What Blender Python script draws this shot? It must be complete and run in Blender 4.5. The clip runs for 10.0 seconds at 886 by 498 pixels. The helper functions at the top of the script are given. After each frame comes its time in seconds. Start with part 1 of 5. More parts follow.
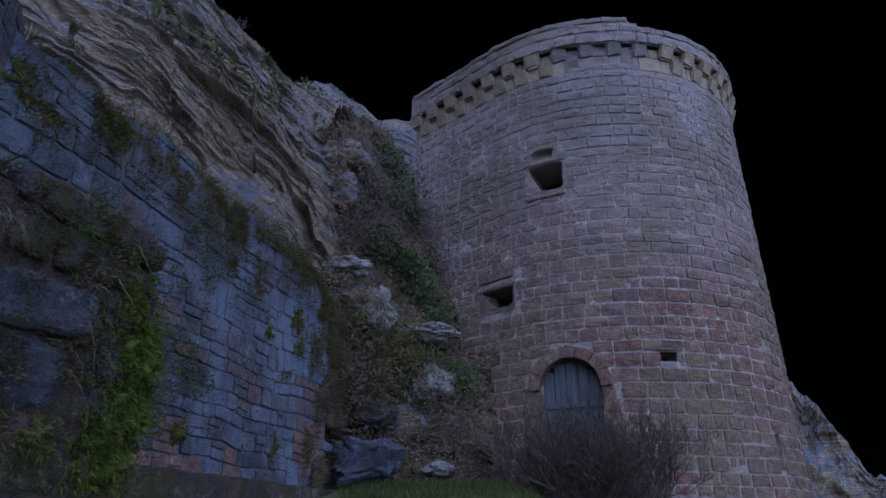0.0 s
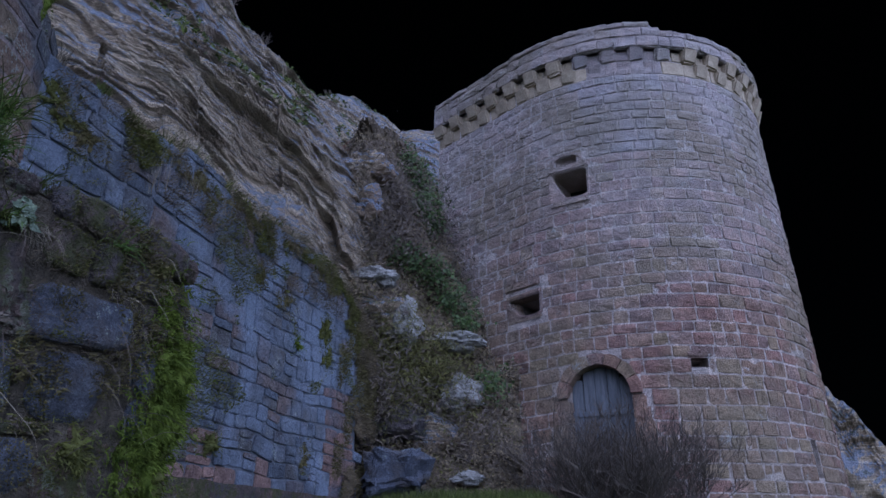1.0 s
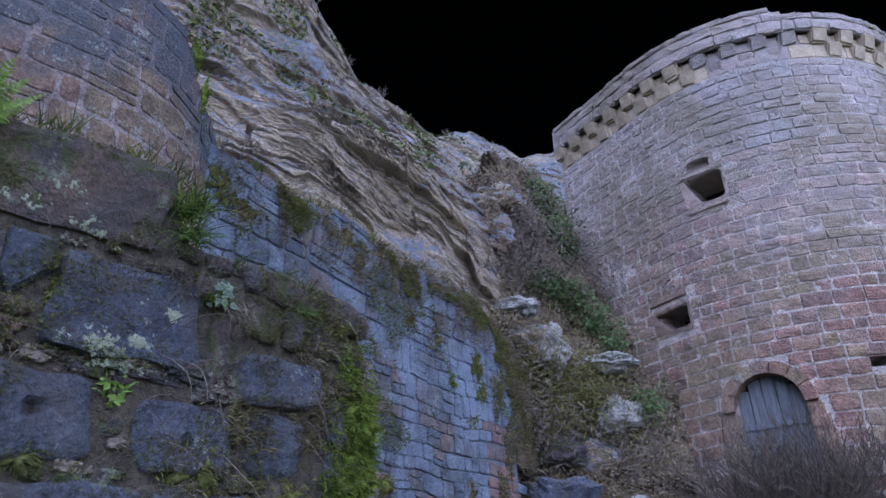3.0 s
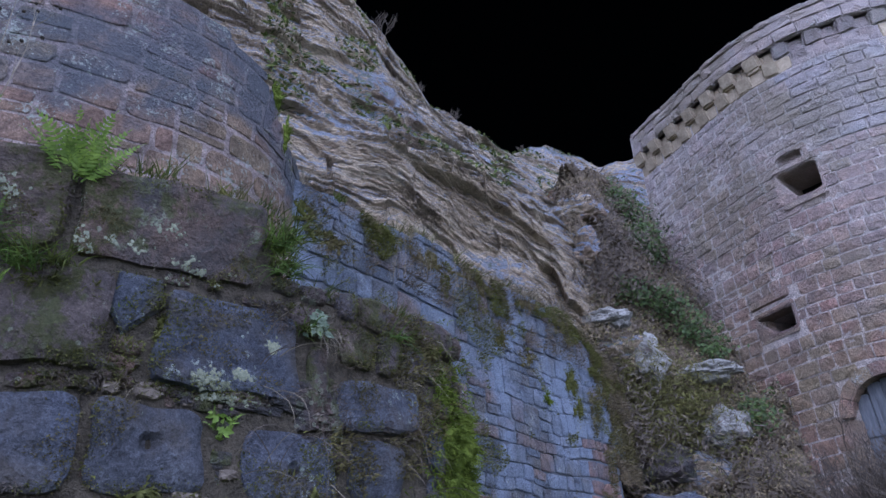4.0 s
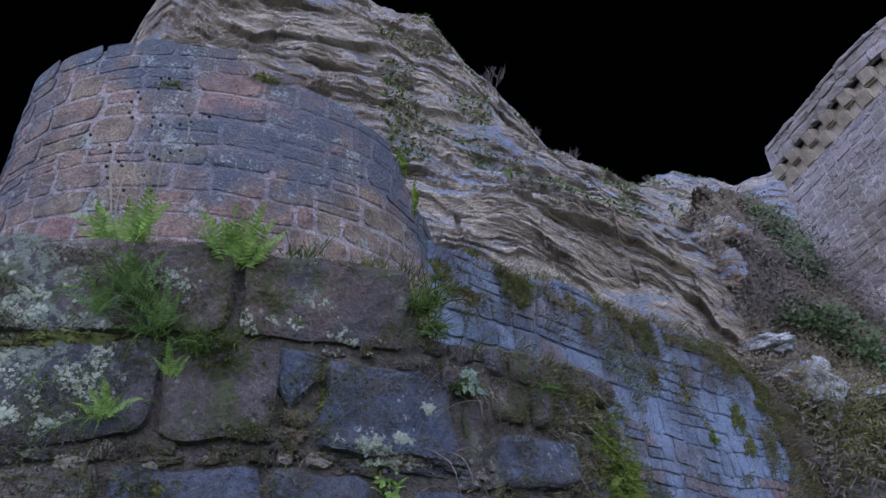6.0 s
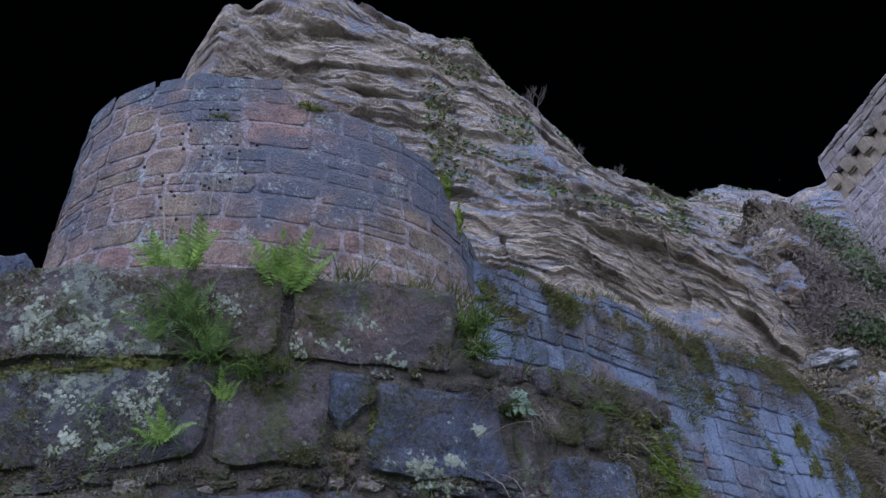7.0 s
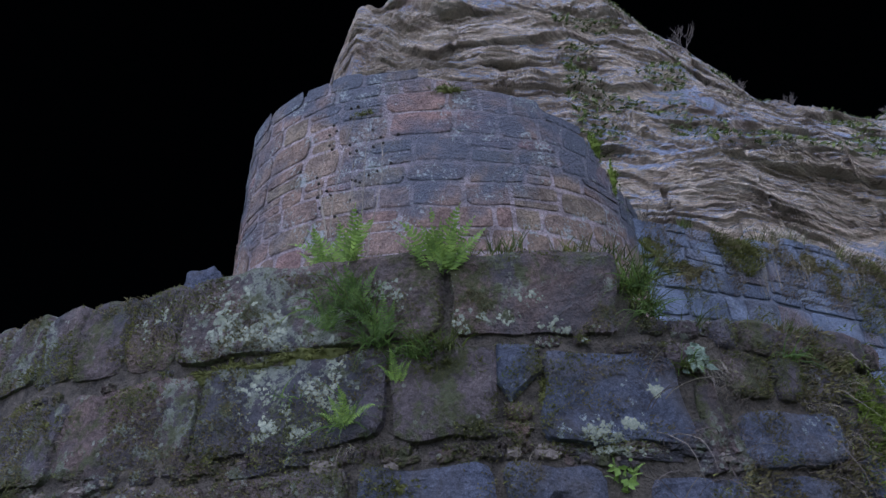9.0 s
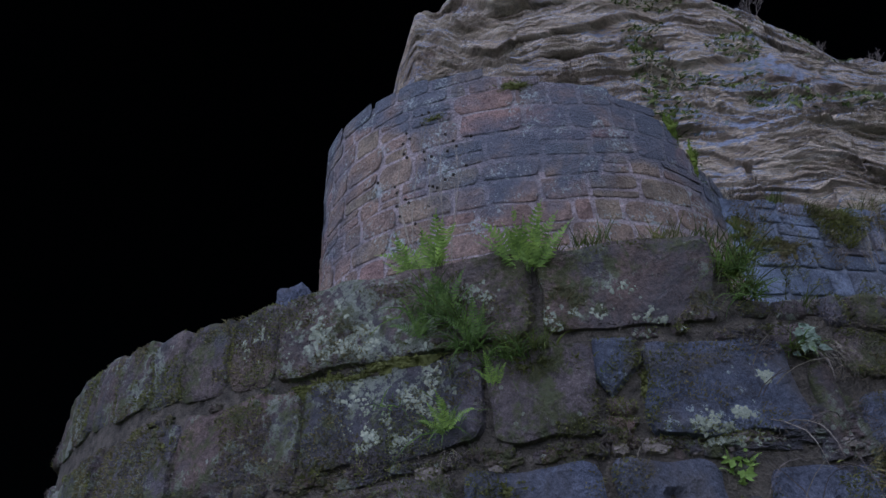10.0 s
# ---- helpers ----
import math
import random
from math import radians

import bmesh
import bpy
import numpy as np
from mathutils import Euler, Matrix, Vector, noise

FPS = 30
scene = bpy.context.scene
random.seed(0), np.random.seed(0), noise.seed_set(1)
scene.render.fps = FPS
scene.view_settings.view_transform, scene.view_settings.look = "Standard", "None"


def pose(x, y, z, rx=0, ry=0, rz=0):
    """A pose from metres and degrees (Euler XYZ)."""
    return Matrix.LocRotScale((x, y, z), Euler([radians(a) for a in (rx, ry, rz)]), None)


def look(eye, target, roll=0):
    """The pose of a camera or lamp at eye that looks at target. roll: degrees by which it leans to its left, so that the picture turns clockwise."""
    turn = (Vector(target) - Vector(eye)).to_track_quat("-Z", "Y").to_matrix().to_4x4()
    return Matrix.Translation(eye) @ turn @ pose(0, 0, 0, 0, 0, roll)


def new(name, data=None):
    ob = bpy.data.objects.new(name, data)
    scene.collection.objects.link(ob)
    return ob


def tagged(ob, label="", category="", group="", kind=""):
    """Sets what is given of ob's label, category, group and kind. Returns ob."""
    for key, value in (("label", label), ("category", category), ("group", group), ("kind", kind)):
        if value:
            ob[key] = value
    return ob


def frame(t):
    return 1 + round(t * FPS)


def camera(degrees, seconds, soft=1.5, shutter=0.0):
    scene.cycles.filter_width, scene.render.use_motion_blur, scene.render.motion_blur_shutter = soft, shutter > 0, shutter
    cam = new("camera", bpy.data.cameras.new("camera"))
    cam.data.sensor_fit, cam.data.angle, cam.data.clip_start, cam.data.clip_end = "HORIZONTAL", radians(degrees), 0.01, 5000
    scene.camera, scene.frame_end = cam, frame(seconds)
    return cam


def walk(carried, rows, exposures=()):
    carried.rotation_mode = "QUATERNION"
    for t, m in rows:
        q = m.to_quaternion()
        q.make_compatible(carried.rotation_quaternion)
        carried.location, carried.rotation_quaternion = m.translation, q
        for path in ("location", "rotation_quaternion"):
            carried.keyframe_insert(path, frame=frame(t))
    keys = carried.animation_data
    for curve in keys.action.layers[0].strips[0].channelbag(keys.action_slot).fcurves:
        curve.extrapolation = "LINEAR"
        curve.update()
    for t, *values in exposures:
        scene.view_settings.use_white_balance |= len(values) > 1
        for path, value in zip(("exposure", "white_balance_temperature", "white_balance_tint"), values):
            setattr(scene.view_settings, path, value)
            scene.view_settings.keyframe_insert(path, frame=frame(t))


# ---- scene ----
from mathutils.bvhtree import BVHTree

cam = camera(65.40, 10.0)
PATH = [
    (0.0, 0.0, 0.0, 1.6, 112.5, 0.0, -0.0),
    (0.5, -0.01, -0.001, 1.597, 112.81, -0.02, 1.0),
    (1.0, -0.015, -0.015, 1.594, 113.25, 0.22, 2.3),
    (1.5, -0.035, -0.04, 1.593, 113.76, 0.66, 3.98),
    (2.0, -0.077, -0.105, 1.591, 114.44, 1.86, 7.67),
    (2.2, -0.111, -0.128, 1.612, 114.63, 1.84, 9.48),
    (3.3, -0.174, -0.197, 1.626, 116.21, 2.67, 16.75),
    (3.5, -0.181, -0.177, 1.622, 116.57, 2.89, 18.33),
    (4.0, -0.204, -0.17, 1.629, 117.72, 3.05, 22.77),
    (4.5, -0.212, -0.184, 1.634, 118.84, 2.87, 26.49),
    (5.0, -0.209, -0.199, 1.647, 120.08, 3.12, 30.24),
    (5.5, -0.21, -0.221, 1.648, 121.14, 3.52, 33.1),
    (6.8, -0.233, -0.221, 1.636, 124.15, 2.77, 38.81),
    (7.0, -0.232, -0.209, 1.64, 124.44, 2.64, 39.51),
    (7.5, -0.234, -0.185, 1.644, 125.0, 2.4, 41.38),
    (8.0, -0.219, -0.159, 1.644, 125.15, 2.29, 44.04),
    (8.5, -0.218, -0.141, 1.637, 124.12, 2.05, 48.43),
    (9.0, -0.218, -0.129, 1.631, 122.96, 1.5, 54.93),
    (9.5, -0.23, -0.15, 1.635, 123.02, 1.68, 59.2),
    (10.0, -0.258, -0.17, 1.651, 123.22, 2.23, 62.75),
]
EXPOSURES = [(0.0, -0.2, 5700, 12), (1.0, 0.4, 5800, 10), (2.0, 1.0, 5980, 10), (3.5, 1.22, 6200, 10), (4.5, 1.21, 6250, 10), (5.5, 1.17, 6250, 10), (7.5, 1.13, 6300, 10), (8.5, 1.05, 6300, 10), (9.5, 0.9, 6300, 10), (10.0, 0.64, 6300, 10)]
SUN = 4.6
walk(cam, [(t, pose(*p)) for t, *p in PATH], EXPOSURES)



def smooth(a, b, x):
    x = min(max((x - a) / (b - a), 0.0), 1.0)
    return x * x * (3 - 2 * x)


def polar(az, d, z=0.0):
    """A place by azimuth (degrees right of the y axis), level distance from the origin, and height."""
    return Vector((d * math.sin(radians(az)), d * math.cos(radians(az)), z))


# ---- sky and light: a dull dusk sky, nearly black, and one very wide overcast sun ----
world = bpy.data.worlds.new("dusk")
scene.world = world
world.use_nodes = True
wn = world.node_tree.nodes
sky = wn.new("ShaderNodeTexSky")
sky.sky_type, sky.sun_disc = "NISHITA", False
sky.sun_elevation, sky.sun_rotation = radians(48), radians(150)
world.node_tree.links.new(sky.outputs[0], wn["Background"].inputs[0])
wn["Background"].inputs[1].default_value = 0.0001

sun_data = bpy.data.lights.new("sun", "SUN")
sun_data.energy, sun_data.angle, sun_data.color = SUN, radians(110), (0.60, 0.685, 1.02)
sun = new("sun", sun_data)
sun.matrix_world = look((12, -14, 22), (0, 4, 2))


# ---- materials ----
def node(nt, kind, **values):
    n = nt.nodes.new(kind)
    for key, value in values.items():
        n.inputs[key].default_value = value
    return n


def ramp(nt, fac, stops):
    n = nt.nodes.new("ShaderNodeValToRGB")
    while len(n.color_ramp.elements) < len(stops):
        n.color_ramp.elements.new(0.5)
    for e, (p, c) in zip(n.color_ramp.elements, stops):
        e.position, e.color = p, (*c, 1) if len(c) == 3 else c
    nt.links.new(fac, n.inputs[0])
    return n.outputs[0]


def noise_tex(nt, coords, scale, detail=6, rough=0.6, distort=0.0):
    n = nt.nodes.new("ShaderNodeTexNoise")
    n.inputs["Scale"].default_value, n.inputs["Detail"].default_value = scale, detail
    n.inputs["Roughness"].default_value, n.inputs["Distortion"].default_value = rough, distort
    nt.links.new(coords, n.inputs["Vector"])
    return n.outputs["Fac"]


def mix(nt, fac, a, b, mode="MIX"):
    n = nt.nodes.new("ShaderNodeMix")
    n.data_type, n.blend_type = "RGBA", mode
    for sock, v in ((n.inputs[0], fac), (n.inputs[6], a), (n.inputs[7], b)):
        if isinstance(v, bpy.types.NodeSocket):
            nt.links.new(v, sock)
        else:
            sock.default_value = v if not isinstance(v, tuple) else (*v, 1)
    return n.outputs[2]


def maths(nt, op, a, b=0.0):
    n = nt.nodes.new("ShaderNodeMath")
    n.operation = op
    for sock, v in ((n.inputs[0], a), (n.inputs[1], b)):
        if isinstance(v, bpy.types.NodeSocket):
            nt.links.new(v, sock)
        else:
            sock.default_value = v
    return n.outputs[0]


def blank(name, roughness=0.9):
    m = bpy.data.materials.new(name)
    m.use_nodes = True
    nt = m.node_tree
    b = nt.nodes["Principled BSDF"]
    b.inputs["Roughness"].default_value = roughness
    b.inputs["Specular IOR Level"].default_value = 0.25
    geo = nt.nodes.new("ShaderNodeNewGeometry")
    return m, nt, b, geo


def finish(nt, b, colour, height, strength=0.5, distance=0.02):
    nt.links.new(colour, b.inputs["Base Color"])
    bump = nt.nodes.new("ShaderNodeBump")
    bump.inputs["Strength"].default_value, bump.inputs["Distance"].default_value = strength, distance
    nt.links.new(height, bump.inputs["Height"])
    nt.links.new(bump.outputs[0], b.inputs["Normal"])


def stone_material(name, tones, stain, stain_at, stain_scale, lichen=(0.42, 0.46, 0.42), lichen_at=0.72, moss_at=0.9,
                   island=False, grey=None, grey_from=0.0, grey_to=1.0, lichen_scale=7.0, dark=(0.06, 0.07, 0.08), drift=(0, 0, 0), drift_off=0.0, dots=0.0, stain_amount=0.85, grey_amount=0.4):
    """Weathered ashlar: each block has its own tone; a crust, lichen spots and moss lie over the blocks in patches."""
    m, nt, b, geo = blank(name, 0.88)
    pos = geo.outputs["Position"]
    if island:
        rnd = geo.outputs["Random Per Island"]
    else:
        rnd = nt.nodes.new("ShaderNodeObjectInfo").outputs["Random"]
    k = len(tones) - 1
    c = ramp(nt, rnd, [(i / k, t) for i, t in enumerate(tones)])
    grain = noise_tex(nt, pos, 34, 8, 0.7)
    blotch = noise_tex(nt, pos, 4.5, 6, 0.65)
    c = mix(nt, 0.75, c, ramp(nt, blotch, [(0.32, (0.38, 0.36, 0.36)), (0.5, (0.85, 0.85, 0.86)), (0.68, (1.35, 1.3, 1.22))]), "MULTIPLY")
    c = mix(nt, 0.8, c, ramp(nt, grain, [(0.32, (0.4, 0.4, 0.4)), (0.68, (1.5, 1.5, 1.5))]), "MULTIPLY")
    micro = noise_tex(nt, pos, 120, 4, 0.7)
    c = mix(nt, 0.6, c, ramp(nt, micro, [(0.34, (0.45, 0.45, 0.45)), (0.66, (1.45, 1.45, 1.45))]), "MULTIPLY")
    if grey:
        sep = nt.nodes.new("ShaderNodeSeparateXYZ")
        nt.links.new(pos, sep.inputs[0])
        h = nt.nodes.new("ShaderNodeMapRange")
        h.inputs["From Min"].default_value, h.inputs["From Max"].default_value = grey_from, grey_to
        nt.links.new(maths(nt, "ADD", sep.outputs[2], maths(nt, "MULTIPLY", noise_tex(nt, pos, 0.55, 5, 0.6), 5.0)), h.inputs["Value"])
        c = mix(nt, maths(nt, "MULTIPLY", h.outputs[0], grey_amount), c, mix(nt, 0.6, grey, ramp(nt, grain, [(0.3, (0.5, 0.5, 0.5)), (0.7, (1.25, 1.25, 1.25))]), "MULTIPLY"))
    patch = noise_tex(nt, pos, stain_scale, 7, 0.62, 0.4)
    if any(drift):
        dot = node(nt, "ShaderNodeVectorMath")
        dot.operation = "DOT_PRODUCT"
        dot.inputs[1].default_value = drift
        nt.links.new(pos, dot.inputs[0])
        patch = maths(nt, "ADD", patch, maths(nt, "ADD", dot.outputs["Value"], drift_off))
    cover = ramp(nt, patch, [(stain_at - 0.07, (0, 0, 0)), (stain_at + 0.07, (1, 1, 1))])
    crust = mix(nt, grain, dark, stain)
    c = mix(nt, maths(nt, "MULTIPLY", cover, stain_amount), c, crust)
    spots = noise_tex(nt, pos, lichen_scale * 4, 9, 0.75)
    zone = noise_tex(nt, pos, lichen_scale * 0.4, 5, 0.6)
    lich = maths(nt, "ADD", maths(nt, "MULTIPLY", spots, 0.55), maths(nt, "MULTIPLY", zone, 0.45))
    c = mix(nt, ramp(nt, lich, [(lichen_at - 0.012, (0, 0, 0)), (lichen_at + 0.012, (0.85, 0.85, 0.85))]), c, mix(nt, grain, (lichen[0] * 0.6, lichen[1] * 0.6, lichen[2] * 0.6), lichen))
    if dots:
        vor = nt.nodes.new("ShaderNodeTexVoronoi")
        vor.inputs["Scale"].default_value = 9.0
        nt.links.new(pos, vor.inputs["Vector"])
        near = maths(nt, "LESS_THAN", maths(nt, "ADD", vor.outputs["Distance"], maths(nt, "MULTIPLY", spots, 0.2)), dots)
        c = mix(nt, maths(nt, "MULTIPLY", near, 0.7), c, lichen)
    green = maths(nt, "ADD", maths(nt, "MULTIPLY", noise_tex(nt, pos, 2.3, 8, 0.7, 0.3), 0.6), maths(nt, "MULTIPLY", spots, 0.4))
    c = mix(nt, ramp(nt, green, [(moss_at - 0.01, (0, 0, 0)), (moss_at + 0.05, (0.85, 0.85, 0.85))]), c,
            mix(nt, grain, (0.022, 0.026, 0.008), (0.105, 0.11, 0.034)))
    rel = maths(nt, "ADD", maths(nt, "MULTIPLY", blotch, 1.6), maths(nt, "ADD", grain, maths(nt, "ADD", maths(nt, "MULTIPLY", spots, 0.5), maths(nt, "MULTIPLY", micro, 0.3))))
    finish(nt, b, c, rel, 1.0, 0.06)
    return m


def plain_material(name, lo, hi, scale, roughness=0.9, bump=0.5, distance=0.01, stretch=(1, 1, 1), island=0.0, leaf=0.0):
    m, nt, b, geo = blank(name, roughness)
    vec = node(nt, "ShaderNodeVectorMath")
    vec.operation = "MULTIPLY"
    vec.inputs[1].default_value = stretch
    nt.links.new(geo.outputs["Position"], vec.inputs[0])
    a, z = noise_tex(nt, vec.outputs[0], scale, 7, 0.65), noise_tex(nt, vec.outputs[0], scale * 7, 6, 0.6)
    c = mix(nt, ramp(nt, a, [(0.3, (0, 0, 0)), (0.7, (1, 1, 1))]), lo, hi)
    c = mix(nt, 0.5, c, ramp(nt, z, [(0.3, (0.5, 0.5, 0.5)), (0.7, (1.3, 1.3, 1.3))]), "MULTIPLY")
    if island:
        c = mix(nt, island, c, ramp(nt, geo.outputs["Random Per Island"], [(0, (0.35, 0.35, 0.35)), (0.5, (0.9, 0.9, 0.9)), (1, (1.7, 1.6, 1.3))]), "MULTIPLY")
    finish(nt, b, c, maths(nt, "ADD", a, maths(nt, "MULTIPLY", z, 0.4)), bump, distance)
    if leaf:
        tr, ms = nt.nodes.new("ShaderNodeBsdfTranslucent"), nt.nodes.new("ShaderNodeMixShader")
        ms.inputs[0].default_value = leaf
        nt.links.new(c, tr.inputs[0])
        nt.links.new(b.outputs[0], ms.inputs[1])
        nt.links.new(tr.outputs[0], ms.inputs[2])
        nt.links.new(ms.outputs[0], nt.nodes["Material Output"].inputs[0])
    return m


PINK = ((0.20, 0.12, 0.102), (0.39, 0.22, 0.185), (0.31, 0.20, 0.147), (0.43, 0.26, 0.215), (0.35, 0.26, 0.172), (0.27, 0.177, 0.155), (0.41, 0.28, 0.236))
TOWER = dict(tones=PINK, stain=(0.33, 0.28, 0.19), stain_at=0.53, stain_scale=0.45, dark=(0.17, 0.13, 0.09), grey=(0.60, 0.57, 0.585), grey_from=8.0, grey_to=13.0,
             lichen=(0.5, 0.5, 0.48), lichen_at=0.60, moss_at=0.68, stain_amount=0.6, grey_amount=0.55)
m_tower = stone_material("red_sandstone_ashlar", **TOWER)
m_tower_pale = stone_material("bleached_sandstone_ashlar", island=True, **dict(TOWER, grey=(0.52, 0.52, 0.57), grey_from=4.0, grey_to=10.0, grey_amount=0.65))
m_tower_i = stone_material("red_sandstone_ashlar_field", island=True, **TOWER)
m_mortar = stone_material("lime_mortar", island=True, **dict(TOWER, tones=((0.54, 0.445, 0.41), (0.62, 0.53, 0.495)), stain_amount=0.35))
TURRET = dict(tones=((0.21, 0.15, 0.115), (0.29, 0.195, 0.155), (0.25, 0.195, 0.135), (0.31, 0.185, 0.16), (0.235, 0.18, 0.12)), stain=(0.115, 0.14, 0.185), stain_at=0.53,
              stain_scale=0.9, lichen_at=0.575, moss_at=0.66, drift=(0.02, 0.012, 0.09), drift_off=-0.47, dots=0.17)
m_turret = stone_material("turret_sandstone", **TURRET)
m_turret_mortar = stone_material("turret_mortar", island=True, **dict(TURRET, tones=((0.31, 0.25, 0.235), (0.39, 0.315, 0.30)), stain_amount=0.72))
BASTION = dict(tones=((0.135, 0.092, 0.072), (0.12, 0.094, 0.09), (0.17, 0.112, 0.09), (0.12, 0.105, 0.115), (0.15, 0.108, 0.085), (0.145, 0.10, 0.088)), stain=(0.075, 0.07, 0.072), stain_at=0.54,
               stain_scale=1.3, lichen=(0.27, 0.29, 0.22), lichen_at=0.54, moss_at=0.515, lichen_scale=3.0, dots=0.21, dark=(0.05, 0.055, 0.065))
m_bastion = stone_material("dark_weathered_ashlar", **BASTION)
BLUE_BLOCK = dict(tones=((0.09, 0.102, 0.135), (0.12, 0.133, 0.175), (0.105, 0.11, 0.132)), stain=(0.125, 0.10, 0.08), stain_at=0.57, stain_amount=0.75, stain_scale=2.2, lichen=(0.40, 0.46, 0.41), lichen_at=0.60,
                  moss_at=0.60, lichen_scale=5.0, dots=0.12, dark=(0.06, 0.055, 0.05))
m_bastion_blue = stone_material("blue_black_ashlar", **BLUE_BLOCK)
m_lichen = plain_material("pale_lichen", (0.115, 0.125, 0.09), (0.235, 0.25, 0.185), 26.0, 0.95, 0.8, 0.004, island=0.3)
m_joint_stone = plain_material("tan_pinning_stone", (0.10, 0.082, 0.068), (0.18, 0.148, 0.122), 8.0, 0.95, 0.8, 0.01)
m_joint = plain_material("earthy_joint", (0.022, 0.019, 0.014), (0.145, 0.12, 0.092), 11.0, 0.98, 1.0, 0.08)
BLUE = dict(tones=((0.085, 0.098, 0.125), (0.15, 0.178, 0.228), (0.105, 0.12, 0.15), (0.20, 0.15, 0.135), (0.12, 0.14, 0.18), (0.19, 0.22, 0.275), (0.13, 0.128, 0.132), (0.125, 0.14, 0.17), (0.14, 0.135, 0.14)), stain=(0.38, 0.45, 0.58), stain_at=0.52,
            stain_scale=0.7, lichen_at=0.60, moss_at=0.62, dark=(0.06, 0.08, 0.115), dots=0.15)
m_blue = stone_material("blue_grey_ashlar", **BLUE)
m_pink = stone_material("pinkish_ashlar", **dict(BLUE, tones=((0.26, 0.165, 0.14), (0.34, 0.21, 0.18), (0.21, 0.16, 0.15), (0.28, 0.18, 0.155), (0.36, 0.23, 0.20)), stain=(0.12, 0.135, 0.17), stain_at=0.60))
m_blue_i = stone_material("blue_grey_ashlar_field", island=True, **BLUE)
m_blue_joint = plain_material("dark_mortar", (0.06, 0.066, 0.08), (0.17, 0.185, 0.22), 4.0, 0.95, 0.7)


def rock_material():
    """Cross-bedded sandstone: thin tan and brown beds under; on what faces up, moss and a weathered skin with blue sky
    light painted into its colour.
    """
    m, nt, b, geo = blank("bedded_sandstone", 0.92)
    pos = geo.outputs["Position"]
    vec = node(nt, "ShaderNodeMapping")
    vec.inputs["Rotation"].default_value = (radians(4), radians(-5), 0)
    vec.inputs["Scale"].default_value = (0.35, 0.35, 5.0)
    nt.links.new(pos, vec.inputs[0])
    beds = noise_tex(nt, vec.outputs[0], 1.6, 8, 0.65, 0.5)
    thin_map = node(nt, "ShaderNodeMapping")
    thin_map.inputs["Rotation"].default_value = (radians(7), radians(-3), 0)
    thin_map.inputs["Scale"].default_value = (0.8, 0.8, 21.0)
    nt.links.new(pos, thin_map.inputs[0])
    thin = noise_tex(nt, thin_map.outputs[0], 1.3, 9, 0.7, 0.8)
    fine = noise_tex(nt, pos, 14, 8, 0.7)
    big = noise_tex(nt, pos, 0.5, 6, 0.6)
    c = ramp(nt, beds, [(0.30, (0.14, 0.108, 0.08)), (0.43, (0.38, 0.29, 0.205)), (0.54, (0.51, 0.405, 0.29)), (0.68, (0.68, 0.57, 0.45))])
    c = mix(nt, 0.6, c, ramp(nt, fine, [(0.3, (0.5, 0.5, 0.5)), (0.7, (1.3, 1.3, 1.3))]), "MULTIPLY")
    c = mix(nt, 0.85, c, ramp(nt, thin, [(0.35, (0.30, 0.28, 0.26)), (0.43, (1.0, 1.0, 1.0)), (0.60, (1.4, 1.37, 1.33))]), "MULTIPLY")
    c = mix(nt, ramp(nt, big, [(0.52, (0, 0, 0)), (0.66, (0.6, 0.6, 0.6))]), c, (0.27, 0.175, 0.145))
    # upward faces turn blue-grey: the sky's cool light, put into the weathered skin's colour
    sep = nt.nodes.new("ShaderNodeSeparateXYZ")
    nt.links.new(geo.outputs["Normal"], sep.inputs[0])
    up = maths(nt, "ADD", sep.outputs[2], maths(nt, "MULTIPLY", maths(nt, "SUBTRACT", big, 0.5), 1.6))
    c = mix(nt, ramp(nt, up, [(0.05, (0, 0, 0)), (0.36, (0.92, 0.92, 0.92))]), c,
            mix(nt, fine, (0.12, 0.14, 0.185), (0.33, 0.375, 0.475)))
    green = noise_tex(nt, pos, 1.4, 8, 0.7)
    gm = maths(nt, "MULTIPLY", ramp(nt, up, [(0.35, (0, 0, 0)), (0.6, (1, 1, 1))]), ramp(nt, green, [(0.5, (0, 0, 0)), (0.6, (0.9, 0.9, 0.9))]))
    c = mix(nt, gm, c, mix(nt, fine, (0.03, 0.04, 0.014), (0.13, 0.15, 0.06)))
    white = noise_tex(nt, pos, 3.0, 9, 0.75)
    c = mix(nt, ramp(nt, white, [(0.68, (0, 0, 0)), (0.72, (0.8, 0.8, 0.8))]), c, (0.5, 0.5, 0.48))
    finish(nt, b, c, maths(nt, "ADD", maths(nt, "MULTIPLY", beds, 2.0), maths(nt, "ADD", maths(nt, "MULTIPLY", thin, 2.2), fine)), 1.0, 0.09)
    return m


m_rock = rock_material()
m_soil = plain_material("overgrown_soil", (0.055, 0.045, 0.032), (0.20, 0.15, 0.115), 2.2, 0.95, 1.0, 0.06)
m_ground = plain_material("grassy_ground", (0.03, 0.045, 0.015), (0.09, 0.11, 0.04), 1.2, 0.95, 0.8, 0.03)
m_void = plain_material("unlit_plaster", (0.03, 0.028, 0.026), (0.06, 0.055, 0.05), 3.0)
m_wood = plain_material("grey_oak", (0.07, 0.078, 0.092), (0.19, 0.20, 0.225), 6.0, 0.8, 0.5, 0.01, (3, 3, 0.25))
m_yellow = plain_material("buff_sandstone", (0.30, 0.24, 0.175), (0.50, 0.41, 0.31), 3.0, 0.9, 0.7, 0.02)


